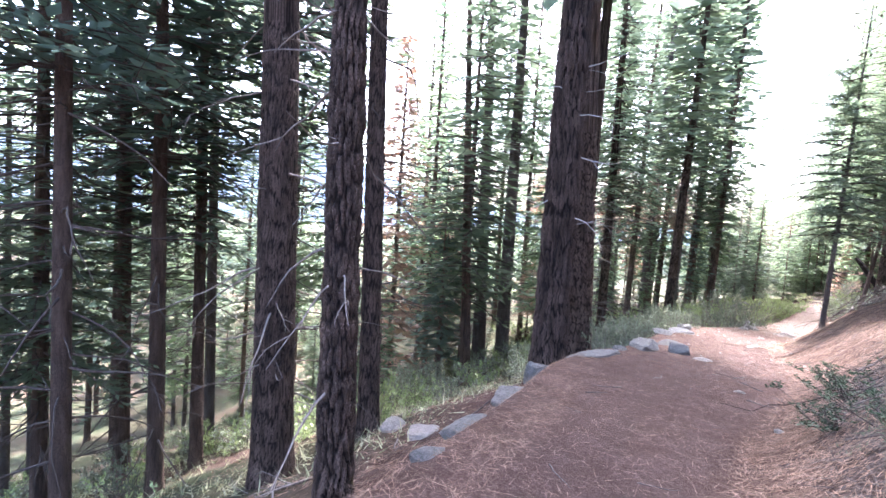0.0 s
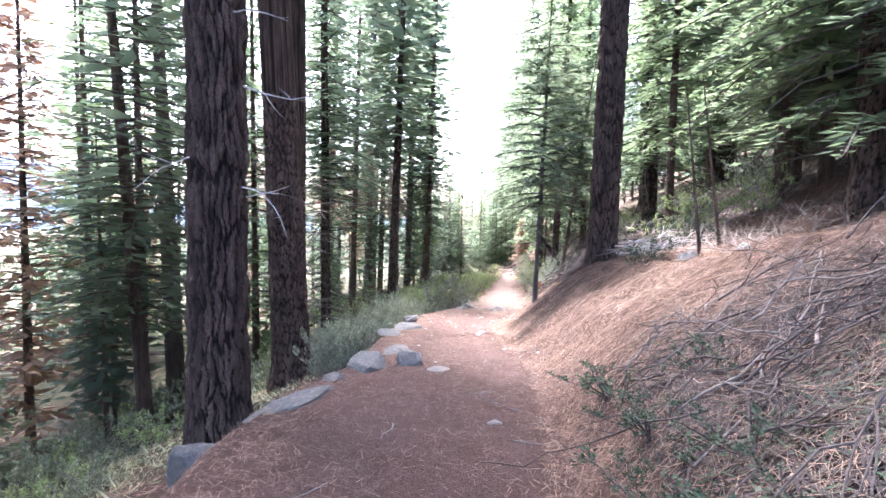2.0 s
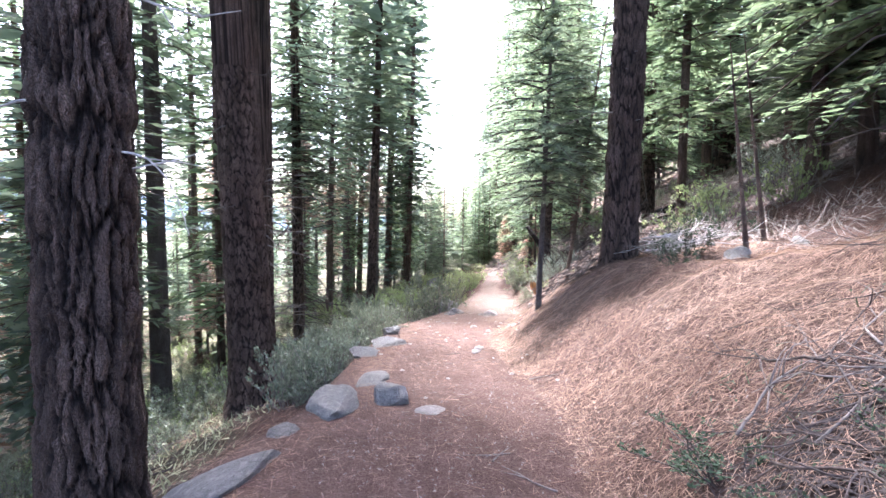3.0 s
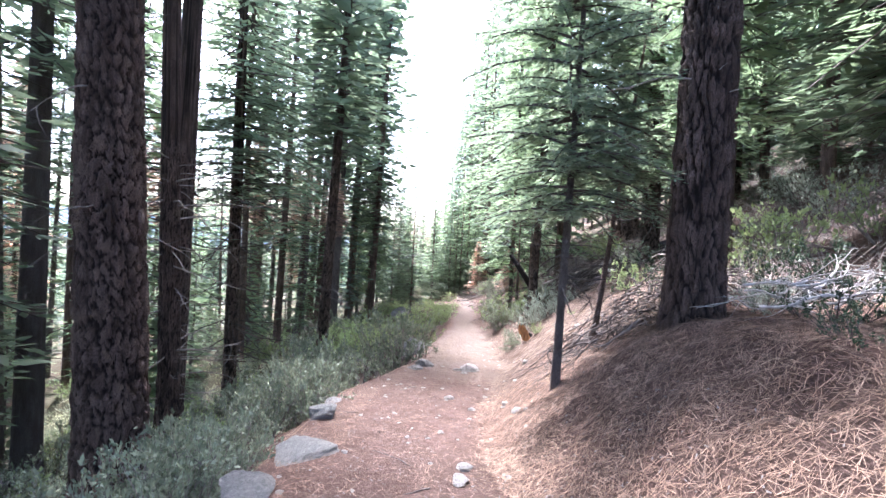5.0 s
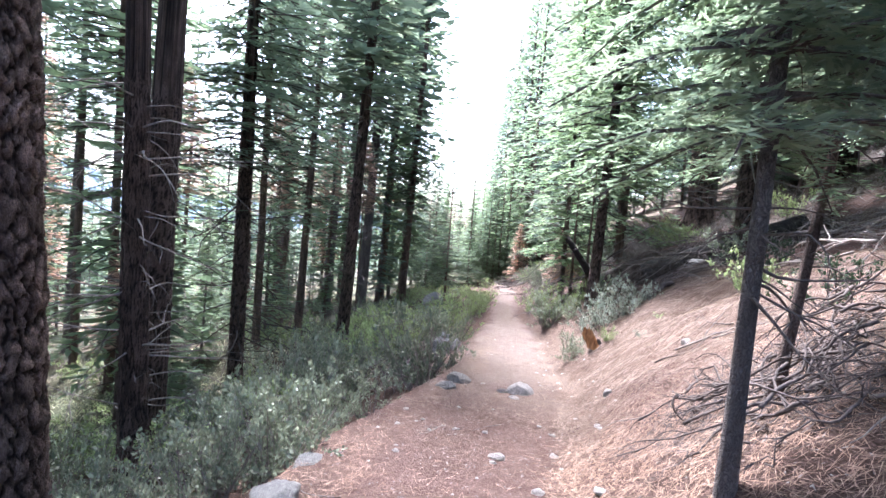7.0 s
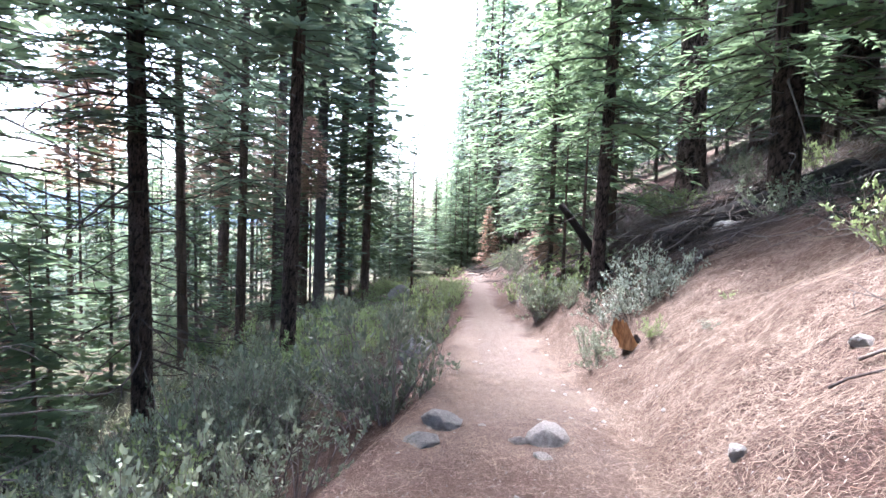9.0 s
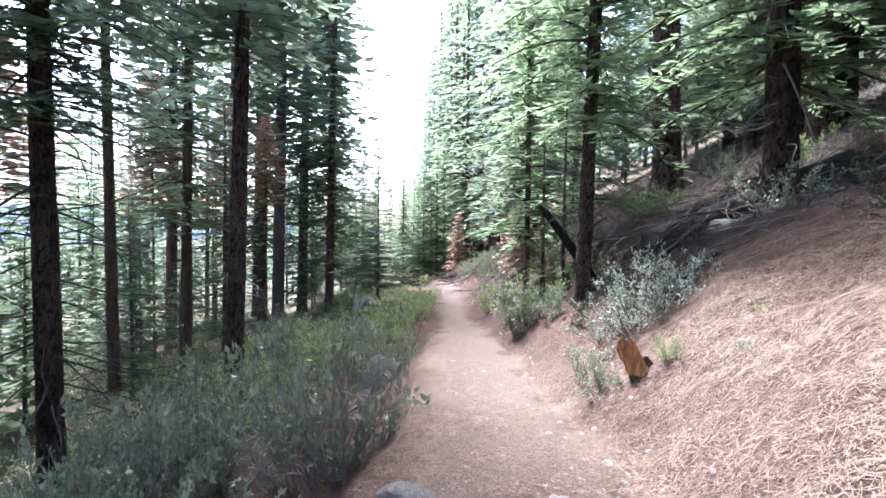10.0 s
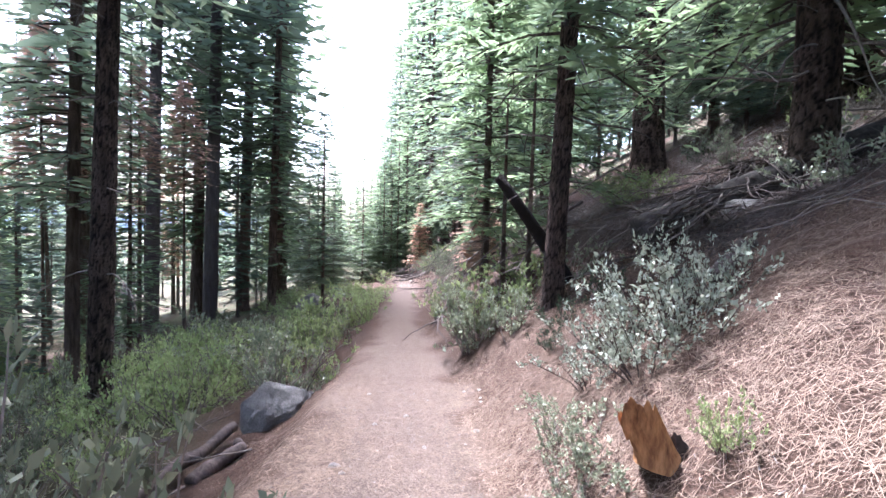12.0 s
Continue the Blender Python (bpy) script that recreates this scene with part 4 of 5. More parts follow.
rock(0.5, 15.35, 0.11, 0.09, 0.07, 17, "pale angular stone among the needles", 25, 0.35, STONE_WARM)
rock(1.45, 15.6, 0.2, 0.15, 0.1, 18, "pale grey boulder half buried in the bank", 30, 0.6, STONE_WARM)
rock(2.12, 9.85, 0.22, 0.7, 0.13, 19, "low pale slab on the bank", -30, 0.38, tilt=20)
rock(2.75, 7.4, 0.45, 0.38, 0.229, 20, "grey boulder embedded in the slope", 0, 0.62)
rock(3.3, 10.6, 0.5, 0.35, 0.239, 21, "shaded boulder on the bank", 40, 0.6)
rock(4.2, 21.75, 0.35, 0.28, 0.21, 22, "grey boulder in the dark bank", 10, 0.35)
rock(-1.72, 22.75, 0.42, 0.85, 0.62, 23, "large dark grey boulder at the trail's edge", -25, 0.25, STONE_DARK)
rock(-1.5, 23.3, 0.35, 0.45, 0.191, 24, "grey boulder at the trail's edge", 10, 0.35)
rock(-3.45, 38.0, 0.8, 1.0, 0.861, 25, "big grey boulder beyond the shrubs", 10, 0.3)
rock(-2.4, 41.5, 0.6, 0.5, 0.335, 26, "mossy boulder beyond the shrubs", 10, 0.3)
rock(-4.6, 5.1, 0.35, 0.3, 0.21, 27, "pale stone on the slope below the trail", 10, 0.3, STONE_WARM)
rock(-3.6, 4.6, 0.45, 0.35, 0.191, 28, "pale stone below the trail's edge", 40, 0.35, STONE_WARM)
rock(-2.35, 4.4, 0.22, 0.4, 0.154, 29, "grey stone at the trail's edge", -20, 0.35, group=EDGE)
rock(-2.15, 3.3, 0.2, 0.42, 0.144, 30, "grey stone at the trail's edge", -12, 0.35, group=EDGE)
rock(-1.95, 2.5, 0.16, 0.24, 0.0957, 31, "grey stone at the trail's edge", 0, 0.35, group=EDGE)
rock(-5.5, 20.5, 0.4, 0.5, 0.287, 32, "grey boulder among the shrubs", 0, 0.3)
rock(-6.5, 27.5, 0.6, 0.5, 0.383, 33, "grey boulder among the shrubs", 0, 0.3)
PEBBLES = [rock_mesh(60 + i, 2) for i in range(5)]
for me in PEBBLES:
    me.materials.append(STONE_WARM)
prng = np.random.default_rng(8)
SPOTS = [(-0.83, 13.92, 0.1), (-0.12, 12.41, 0.09), (-0.8, 10.88, 0.1), (-0.76, 11.16, 0.09), (-0.3, 14.1, 0.06), (-0.55, 13.3, 0.07), (-0.95, 12.2, 0.05), (-1.5, 12.9, 0.04), (-0.15, 13.1, 0.07), (0.2, 14.6, 0.06), (0.3, 17.4, 0.06), (-0.75, 19.9, 0.06), (-0.55, 6.7, 0.06), (-0.1, 5.3, 0.06)]
SPOTS += [(float(prng.uniform(left_edge(y) + 0.1, right_edge(y) + 0.5)), float(y), float(prng.uniform(0.012, 0.045))) for y in prng.uniform(8.5, 22, 110)]
for i, (x, y, s) in enumerate(SPOTS):
    ob = new("stone", PEBBLES[i % 5])
    ob.matrix_world = pose(x, y, gz(x, y) + s * 0.12, 0, 0, i * 47) @ Matrix.Diagonal((s * 1.2, s, s * 0.5, 1))
    tagged(ob, "small pale stone lying on the dirt trail", "stone", "stones on the trail")

# ---- stumps and logs ----


def stump(name, x, y, r, h, label, mat, jag, seed, tilt=0.0):
    rng = np.random.default_rng(seed)
    root = new(name)
    root.location = (x, y, gz(x, y) - 0.03)
    cols, rows = 40, 16
    th = np.arange(cols) * 6.283 / cols
    zs = np.linspace(0, 1, rows)
    topz = h * (1 - jag * (0.5 + fbm(np.cos(th) * 2 + seed, np.sin(th) * 2, 3)) * 1.4 - jag * 0.5 * (np.cos(th - 0.6) * 0.5 + 0.5))
    V = []
    for s in zs:
        rr = r * (1 + 0.35 * math.exp(-s * 5) - 0.12 * s + 0.22 * fbm(np.cos(th) * 2.5 + seed, np.sin(th) * 2.5 + s * 1.5, 3))
        V.append(np.stack((rr * np.cos(th) + tilt * s * h, rr * np.sin(th), s * topz), 1))
    for q in (0.6, 0.25):
        V.append(np.stack((q * r * 0.9 * np.cos(th) + tilt * h, q * r * 0.9 * np.sin(th), topz * (0.62 + 0.25 * fbm(th * 3, th * 0 + q * 9, 2))), 1))
    V = np.concatenate(V)
    n = rows + 2
    i = (np.arange(n - 1)[:, None] * cols + np.arange(cols)[None]).ravel()
    j = (np.arange(n - 1)[:, None] * cols + (np.arange(cols)[None] + 1) % cols).ravel()
    F = np.stack((i, j, j + cols, i + cols), 1).tolist() + [tuple(range((n - 1) * cols, n * cols))]
    mesh_object("trunk", V, F, mat, root)
    return tagged(root, label, "stump")


rotten = stump("tree_stump", 1.12, 18.55, 0.115, 0.5, "rotten orange-brown stump with a jagged top and dark side", ORANGE, 0.5, 4, -0.32)
# Smaller, darker shell set low against the stump's +x side.
dark_stub = stump("charred_side", 1.19, 18.52, 0.085, 0.27, "", ROTTED_DARK, 0.45, 9, -0.1)
dark_shell = dark_stub.children[0]
dark_shell.parent, dark_shell.name, dark_shell.location = rotten, "charred_side", (0.075, -0.02, -0.02)
bpy.data.objects.remove(dark_stub)
stump("tree_stump", 2.5, 11.8, 0.1, 0.24, "short dark cut stump on the bank", BARK, 0.05, 6)


def log(name, a, b, r, label, mat, seed, category="log", lift=0.6):
    rng = np.random.default_rng(seed)
    a, b = np.array((*a, gz(*a) + r * lift)), np.array((*b, gz(*b) + r * lift))
    n = 22
    s = np.linspace(0, 1, n)[:, None]
    pts = a * (1 - s) + b * s + np.stack((fbm(s[:, 0] * 4 + seed, s[:, 0] * 0, 2), fbm(s[:, 0] * 4, s[:, 0] * 0 + seed, 2), 0.4 * fbm(s[:, 0] * 5, s[:, 0] * 3 + seed, 2)), 1) * 0.25
    v, f = tube(pts, r * (1 - 0.35 * s[:, 0]) * (1 + 0.3 * fbm(s[:, 0] * 9 + seed, s[:, 0] * 0, 2)), 14)
    c = np.repeat(pts, 14, axis=0)
    d = v - c
    v = c + d * (1 + 0.22 * fbm(np.arctan2(d[:, 2], d[:, 0]) * 2 + seed, c[:, 1] * 3, 2))[:, None]
    return tagged(mesh_object(name, v, f, mat, smooth=True), label, category)


log("fallen_log", (-3.0, 20.3), (-2.15, 22.3), 0.095, "dark fallen log along the trail's edge", TWIG_DARK, 3, lift=1.5)
log("fallen_log", (-2.3, 21.3), (-1.95, 21.75), 0.09, "short dark log end against the boulder", TWIG_DARK, 12, lift=0.4)
log("fallen_log", (3.3, 22.6), (6.6, 21.9), 0.36, "big dark rotted log half buried in debris on the bank", ROTTED_DARK, 5, lift=0.25)
log("fallen_log", (3.6, 23.6), (6.4, 24.6), 0.09, "dark weathered log lying up the bank", TWIG_DARK, 15)
log("fallen_log", (2.45, 20.0), (3.0, 20.25), 0.07, "dark gnarled log end on the bank", TWIG_DARK, 7)
log("fallen_log", (2.9, 25.6), (6.5, 27.8), 0.09, "grey fallen log on the hillside", TWIG, 8)
leaning = crooked(np.random.default_rng(2), (2.15, 22.55, gz(2.15, 22.55) + 0.1), (-0.75, 0.2, 1.25), 1.75, 8, 0.03)
lv, lf = tube(leaning, np.linspace(0.11, 0.07, 8), 10)
tagged(mesh_object("leaning_log", lv, lf, BARK, smooth=True), "short broken trunk leaning on the fir", "log")

# ---- fallen branches ----


def fallen_branch(rng, x, y, way, length, r, mat, label, forks=3, lift=0.03, rise=0.0, group="", z=None, bend=0.1, heap=None):
    zz = gz(x, y) + lift if z is None else z
    dx, dy = math.cos(way), math.sin(way)
    slope = gz(x + dx * length * 0.7, y + dy * length * 0.7) - gz(x, y)
    pts = crooked(rng, (x, y, zz), (dx, dy, slope / (length * 0.7) + rise), length, 9, bend)
    g = ground_z(pts[:, 0], pts[:, 1])
    pts[:, 2] = np.clip(pts[:, 2], g + r, g + r + lift + 0.1 + max(rise, 0) * length)
    pieces = [tube(pts, np.linspace(r, r * 0.3, 9), 6)]
    for k in range(forks):
        i = int(rng.integers(2, 8))
        d = pts[i] - pts[i - 1]
        sub = crooked(rng, pts[i], d / np.linalg.norm(d) + rng.normal(0, 0.55, 3) * np.array((1, 1, 0.5)), length * rng.uniform(0.2, 0.5), 6, 0.13)
        under = ground_z(sub[:, 0], sub[:, 1])
        sub[:, 2] = np.clip(sub[:, 2], under + 0.005, under + lift + 0.22 + max(rise, 0) * length)
        pieces.append(tube(sub, np.linspace(r * 0.55, r * 0.15, 6), 5))
    if heap is not None:
        heap.extend(pieces)
        return None
    v, f = merge(pieces)
    return tagged(mesh_object("fallen_branch", v, f, mat, smooth=True), label, "branch", group)


def joined(name, heap, mat, label):
    """Branches too many to count, as one heap."""
    v, f = merge(heap)
    return tagged(mesh_object(name, v, f, mat, smooth=True), label, "brush", kind="stuff")


brng = np.random.default_rng(15)
for k in range(60):      # brush at the right of the first stretch
    x, y = brng.uniform(0.45, 2.0), brng.uniform(4.6, 7.0)
    fallen_branch(brng, x, y, brng.uniform(0, 6.28), brng.uniform(0.5, 1.5), brng.uniform(0.004, 0.01), (TWIG_DARK, TWIG_DARK, TWIG_DARK, TWIG_DARK, TWIG)[k % 5], "thin dead branch lying on the needle slope", 4, brng.uniform(0.01, 0.12), group="brush on the slope", bend=0.2)
for x, y, w, ln, r in ((0.5, 5.6, 0.1, 1.6, 0.008), (0.9, 5.5, 1.25, 0.7, 0.009), (1.1, 5.4, 1.0, 0.6, 0.011), (0.35, 5.0, 0.5, 1.2, 0.006), (0.6, 6.3, 0.25, 1.5, 0.006)):
    fallen_branch(brng, x, y, w, ln, r, TWIG, "greyish dead branch lying on the slope", 2, 0.06, group="brush on the slope", bend=0.08)
tangle, slash, debris = [], [], []
for k in range(150):      # tangle round the young firs
    x, y = brng.uniform(0.4, 2.3), brng.uniform(12.3, 13.6)
    fallen_branch(brng, x, y, brng.uniform(0, 6.28), brng.uniform(0.3, 0.75), brng.uniform(0.005, 0.014), (TWIG_DARK, TWIG_DARK, TWIG_DARK, TWIG)[k % 4], "crooked dark dead branch in a tangle", 3, brng.uniform(0.0, 0.3), group="branch tangle", bend=0.25, heap=tangle if k % 5 else None)
for k in range(20):      # bleached pile at the pine's foot
    fallen_branch(brng, brng.uniform(1.35, 2.2), brng.uniform(10.7, 11.3), brng.uniform(-0.6, 0.7) + (3.14 if k % 7 == 0 else 0), brng.uniform(0.5, 1.1), brng.uniform(0.006, 0.014), TWIG_PALE, "bleached dead branch at the pine's foot", 4, brng.uniform(0.08, 0.32), group="bleached branches", bend=0.2)
for x, y, w, ln, r, m in ((1.2, 15.4, -0.5, 1.2, 0.012, TWIG), (1.75, 15.3, 1.75, 0.9, 0.009, TWIG_DARK), (0.95, 15.3, -0.3, 0.9, 0.01, TWIG_DARK), (1.4, 15.0, -0.7, 0.8, 0.009, TWIG)):
    fallen_branch(brng, x, y, w, ln, r, m, "forked dead branch lying on the bank", 5, 0.05, group="branches on the bank", bend=0.14)
for k in range(40):      # brush heap at the end of the trail
    fallen_branch(brng, brng.uniform(1.0, 4.6), brng.uniform(24.5, 42), brng.uniform(1.8, 4.2), brng.uniform(1.2, 3.0), brng.uniform(0.012, 0.035), (TWIG, TWIG_DARK, TWIG)[k % 3], "grey dead branch in a brush heap beside the trail", 5, brng.uniform(0.05, 1.0), group="brush heap", bend=0.12)
for k in range(130):      # hillside slash
    fallen_branch(brng, brng.uniform(2.6, 9.0), brng.uniform(13, 30), brng.uniform(0, 6.28), brng.uniform(0.8, 2.4), brng.uniform(0.008, 0.022), (TWIG, TWIG, TWIG_DARK)[k % 3], "grey dead branch on the steep hillside", 5, brng.uniform(0.02, 0.35), group="slash on the hillside", bend=0.15, heap=slash)
for k in range(110):      # dark debris under the drooping fir
    q = brng.random()
    fallen_branch(brng, 3.2 + 2.6 * q + brng.normal(0, 0.25), 22.6 + 1.2 * q - abs(brng.normal(0, 0.7)), brng.uniform(0.0, 1.2) + (3.14 if k % 2 else 0), brng.uniform(0.6, 1.8), brng.uniform(0.008, 0.025), (TWIG_DARK, TWIG_DARK, TWIG)[k % 3], "dark dead branch in the debris on the bank", 4, brng.uniform(0.02, 0.4), group="debris on the bank", bend=0.2, heap=debris)
joined("branch_heap", tangle, TWIG_DARK, "heap of crooked dark dead branches round the young firs")
joined("slash", slash, TWIG, "grey dead branches strewn over the steep hillside")
joined("debris", debris, TWIG_DARK, "dark dead branches and bark heaped on the bank")
for k in range(9):       # root mass where the trail bends
    fallen_branch(brng, 0.9 + brng.normal(0, 0.5), 41 + brng.normal(0, 0.6), brng.uniform(0, 6.28), brng.uniform(0.8, 1.6), brng.uniform(0.03, 0.07), TWIG_DARK, "dark exposed root where the trail bends", 3, brng.uniform(0.1, 0.7), group="exposed roots", bend=0.25)
for k in range(26):      # trail litter
    y = brng.uniform(3, 15)
    fallen_branch(brng, float(brng.uniform(left_edge(y) + 0.1, right_edge(y) + 1.0)), y, brng.uniform(0, 6.28), brng.uniform(0.15, 0.5), brng.uniform(0.003, 0.007), TWIG, "thin twig lying on the trail", 1, 0.004, group="twigs on the trail")
for k in range(30):
    y = brng.uniform(3.0, 14)
    fallen_branch(brng, float(left_edge(y)) - brng.uniform(0.9, 4.0), y, brng.uniform(0, 6.28), brng.uniform(0.5, 1.3), brng.uniform(0.006, 0.018), (TWIG_DARK, TWIG)[k % 2], "dead branch lying on the slope below the trail", 3, 0.04, group="branches below the trail")

for k in range(26):      # dead stems in the thicket
    y = brng.uniform(15.5, 26)
    fallen_branch(brng, float(left_edge(y)) - brng.uniform(0.3, 2.6), y, brng.uniform(0, 6.28), brng.uniform(0.5, 1.3), brng.uniform(0.005, 0.012), (TWIG, TWIG_DARK)[k % 2], "thin dead stem sticking out of the thicket", 4, brng.uniform(0.05, 0.35), brng.uniform(0.0, 0.7), group="dead stems in the thicket", bend=0.18)

# ---- shrubs ----


def shrub_mesh(seed, r, h, count, leaf, upright=0.5, stems_n=14):
    """Leaves and stems of a low shrub: forked stems with tufts of leaves along the twigs."""
    rng = np.random.default_rng(seed)
    P, D, stems, tufts = [], [], [], []
    for k in range(stems_n):
        a, q = rng.random() * 6.283, math.sqrt(rng.random())
        end = np.array((math.cos(a) * r * q, math.sin(a) * r * q, h * math.sqrt(1.05 - 0.8 * q * q) * rng.uniform(0.6, 1.15)))
        pts = crooked(rng, (end[0] * 0.25, end[1] * 0.25, -0.12), end * np.array((0.75, 0.75, 1.0)) + UP * 0.12, float(np.linalg.norm(end)) + 0.1, 5, 0.12)
        stems.append(tube(pts, np.linspace(0.01, 0.004, 5), 3))
        for f in range(5):
            i = int(rng.integers(1, 5))
            way = (pts[i] - pts[i - 1]) / np.linalg.norm(pts[i] - pts[i - 1]) + rng.normal(0, 0.6, 3)
            twig = crooked(rng, pts[i], way, h * rng.uniform(0.25, 0.5), 4, 0.15, -0.08)
            stems.append(tube(twig, np.linspace(0.0045, 0.002, 4), 3))
            tufts.append(twig)
    per = max(6, count // len(tufts))
    for twig in tufts:
        s = rng.uniform(0.2, 1.0, per) * 2.999
        i = s.astype(int)
        base = twig[i] + (twig[i + 1] - twig[i]) * (s - i)[:, None] + rng.normal(0, 0.03 * r, (per, 3))
        d = rng.normal(0, 0.8, (per, 3)) + UP * upright + (twig[-1] - twig[0]) / (np.linalg.norm(twig[-1] - twig[0]) + 1e-9) * 0.7
        P.append(base), D.append(d / np.linalg.norm(d, axis=1)[:, None])
    P, D = np.concatenate(P), np.concatenate(D)
    P[:, 2] = np.abs(P[:, 2]) + 0.01
    L = leaf * rng.uniform(0.5, 1.3, len(P))
    return lances(P, D, L, L * rng.uniform(0.38, 0.6, len(P)), rng.normal(0, 1, P.shape)), merge(stems)


def shrub_template(seed, r, h, count, leaf, mat, stem_mat, upright=0.5, stems_n=14):
    (v, f), (sv, sf) = shrub_mesh(seed, r, h, count, leaf, upright, stems_n)
    a = bpy.data.meshes.new("foliage")
    a.from_pydata(v.tolist(), [], f.tolist())
    a.materials.append(mat)
    b = bpy.data.meshes.new("wood")
    b.from_pydata(sv.tolist(), [], sf)
    b.materials.append(stem_mat)
    return a, b


def shrub(tpl, x, y, s, sz, label, turn, group="", name="shrub", lift=0.0):
    root = new(name)
    root.location, root.rotation_euler, root.scale = (x, y, gz(x, y) - 0.03 + lift), (0, 0, turn), (s, s, sz)
    share("foliage", tpl[0], root), share("wood", tpl[1], root)
    return tagged(root, label, "shrub", group)


DULL = [shrub_template(200 + i, 0.62, 0.62, 1150, 0.06, SHRUB, TWIG) for i in range(4)]
BRIGHT = [shrub_template(210 + i, 0.6, 0.5, 1000, 0.062, SHRUB_BRIGHT, TWIG) for i in range(3)]
SILVER = [shrub_template(220 + i, 0.8, 0.62, 1500, 0.06, MANZANITA, TWIG_DARK, 0.15, 20) for i in range(2)]
FINE = [shrub_template(230 + i, 0.5, 0.35, 1300, 0.038, BOUGH_GREEN, TWIG_DARK) for i in range(2)]
srng = np.random.default_rng(33)
for k in range(95):
    y = srng.uniform(10.5, 30)
    near = srng.random() ** 1.3
    x = float(left_edge(y)) - 0.42 - near * float(np.interp(y, [11, 14, 18, 30], [0.8, 2.4, 4.6, 5.0]))
    if (abs(x + 0.9) < 0.75 and y < 17) or (19.2 < y < 23.4 and x > -3.5) or (16.7 < y < 17.7 and x > -3.2):
        continue
    s = srng.uniform(0.75, 1.35) * float(np.interp(y, [10.5, 12, 14.2, 15.2, 15.8, 17.2, 18], [0.65, 0.75, 0.72, 1.0, 0.7, 0.7, 1.0]))
    br = srng.random() < np.interp(y, [15, 21, 26], [0.02, 0.25, 0.85])
    shrub((BRIGHT if br else DULL)[k % 3], x, y, s, s * srng.uniform(1.0, 1.6), "bright green low shrub along the trail" if br else "dull green low shrub with grey stems", srng.random() * 6, "shrub thicket")
for k in range(44):
    x, y = srng.uniform(-13, -5), srng.uniform(14, 33)
    shrub((DULL + BRIGHT)[k % 7], x, y, srng.uniform(0.9, 1.7), srng.uniform(0.9, 1.7), "tangled green shrub below the trail", srng.random() * 6, "shrubs on the lower slope")
for k in range(40):
    y = srng.uniform(24, 46)
    shrub(BRIGHT[k % 3], float(left_edge(y)) - 0.6 - srng.random() * 6, y, srng.uniform(0.9, 1.6), srng.uniform(0.7, 1.3), "bright green low shrub along the trail", srng.random() * 6, "shrub thicket")
for k in range(80):
    x, y = (srng.uniform(-15, -4.5), srng.uniform(6, 26)) if k % 2 else (srng.uniform(-22, -5), srng.uniform(-3, 13))
    shrub((BRIGHT + DULL)[k % 6], x, y, srng.uniform(0.8, 1.5), srng.uniform(0.7, 1.4), "pale green shrub on the slope below the trail", srng.random() * 6, "shrubs on the lower slope")
for x, y, s, sz in ((1.45, 19.35, 0.62, 0.7), (1.85, 19.5, 0.68, 0.85), (1.6, 19.9, 0.62, 0.75), (2.15, 19.75, 0.55, 0.75), (1.25, 19.75, 0.5, 0.5)):
    shrub(SILVER[int(x * 20) % 2], x, y, s, sz, "silvery green manzanita bush beside the stump", x * 5, name="manzanita_bush")
for x, y, s, sz in ((0.72, 18.7, 0.42, 0.4), (0.9, 19.0, 0.5, 0.45), (0.85, 19.4, 0.45, 0.4), (1.05, 23.4, 0.95, 1.0), (1.75, 21.7, 0.7, 0.75), (2.2, 21.2, 0.7, 0.8), (1.5, 21.3, 0.5, 0.5), (1.35, 22.6, 0.7, 0.8), (0.95, 27, 1.0, 1.2), (1.25, 18.25, 0.25, 0.4), (3.3, 14.2, 0.9, 0.9), (2.7, 16.8, 0.8, 0.9)):
    shrub(FINE[0] if 20 < y < 22 else DULL[2] if 20 < y < 24 else BRIGHT[1] if y > 20 or y < 18.4 and x > 1.2 else DULL[1], x, y, s, sz, "green shrub on the bank beside the trail", x * 7)
for k in range(24):
    y = srng.uniform(23, 43)
    shrub((BRIGHT + DULL)[k % 7], float(right_edge(y)) + srng.uniform(0.4, 2.2), y, srng.uniform(0.7, 1.3), srng.uniform(0.8, 1.5), "green shrub on the bank beside the trail", srng.random() * 6, "shrubs beside the trail")
for k in range(34):
    x, y = srng.uniform(2.6, 11), srng.uniform(12.5, 40)
    if x < float(right_edge(y)) + 1.6:
        continue
    shrub((DULL + BRIGHT + FINE + SILVER)[k % 11], x, y, srng.uniform(0.7, 1.4), srng.uniform(0.8, 1.5), "scrubby green shrub on the hillside", srng.random() * 6, "shrubs on the hillside")
for x, y, s, sz in ((0.4, 6.6, 0.7, 0.35), (0.42, 5.7, 0.62, 0.36), (0.3, 4.7, 0.75, 0.36), (0.85, 6.0, 0.5, 0.3), (0.6, 5.0, 0.55, 0.3), (0.5, 4.3, 0.6, 0.3), (0.2, 5.2, 0.4, 0.25), (2.0, 10.9, 0.6, 0.7), (1.6, 10.2, 0.4, 0.45), (2.6, 12.6, 0.8, 0.9), (3.0, 12.0, 0.8, 0.9), (2.2, 14.4, 0.8, 0.8)):
    shrub(FINE[int(x * 10) % 2], x, y, s * 1.2, sz * 1.2, "low dark green shrub among dead brush", x * 9, "low shrubs on the slope")

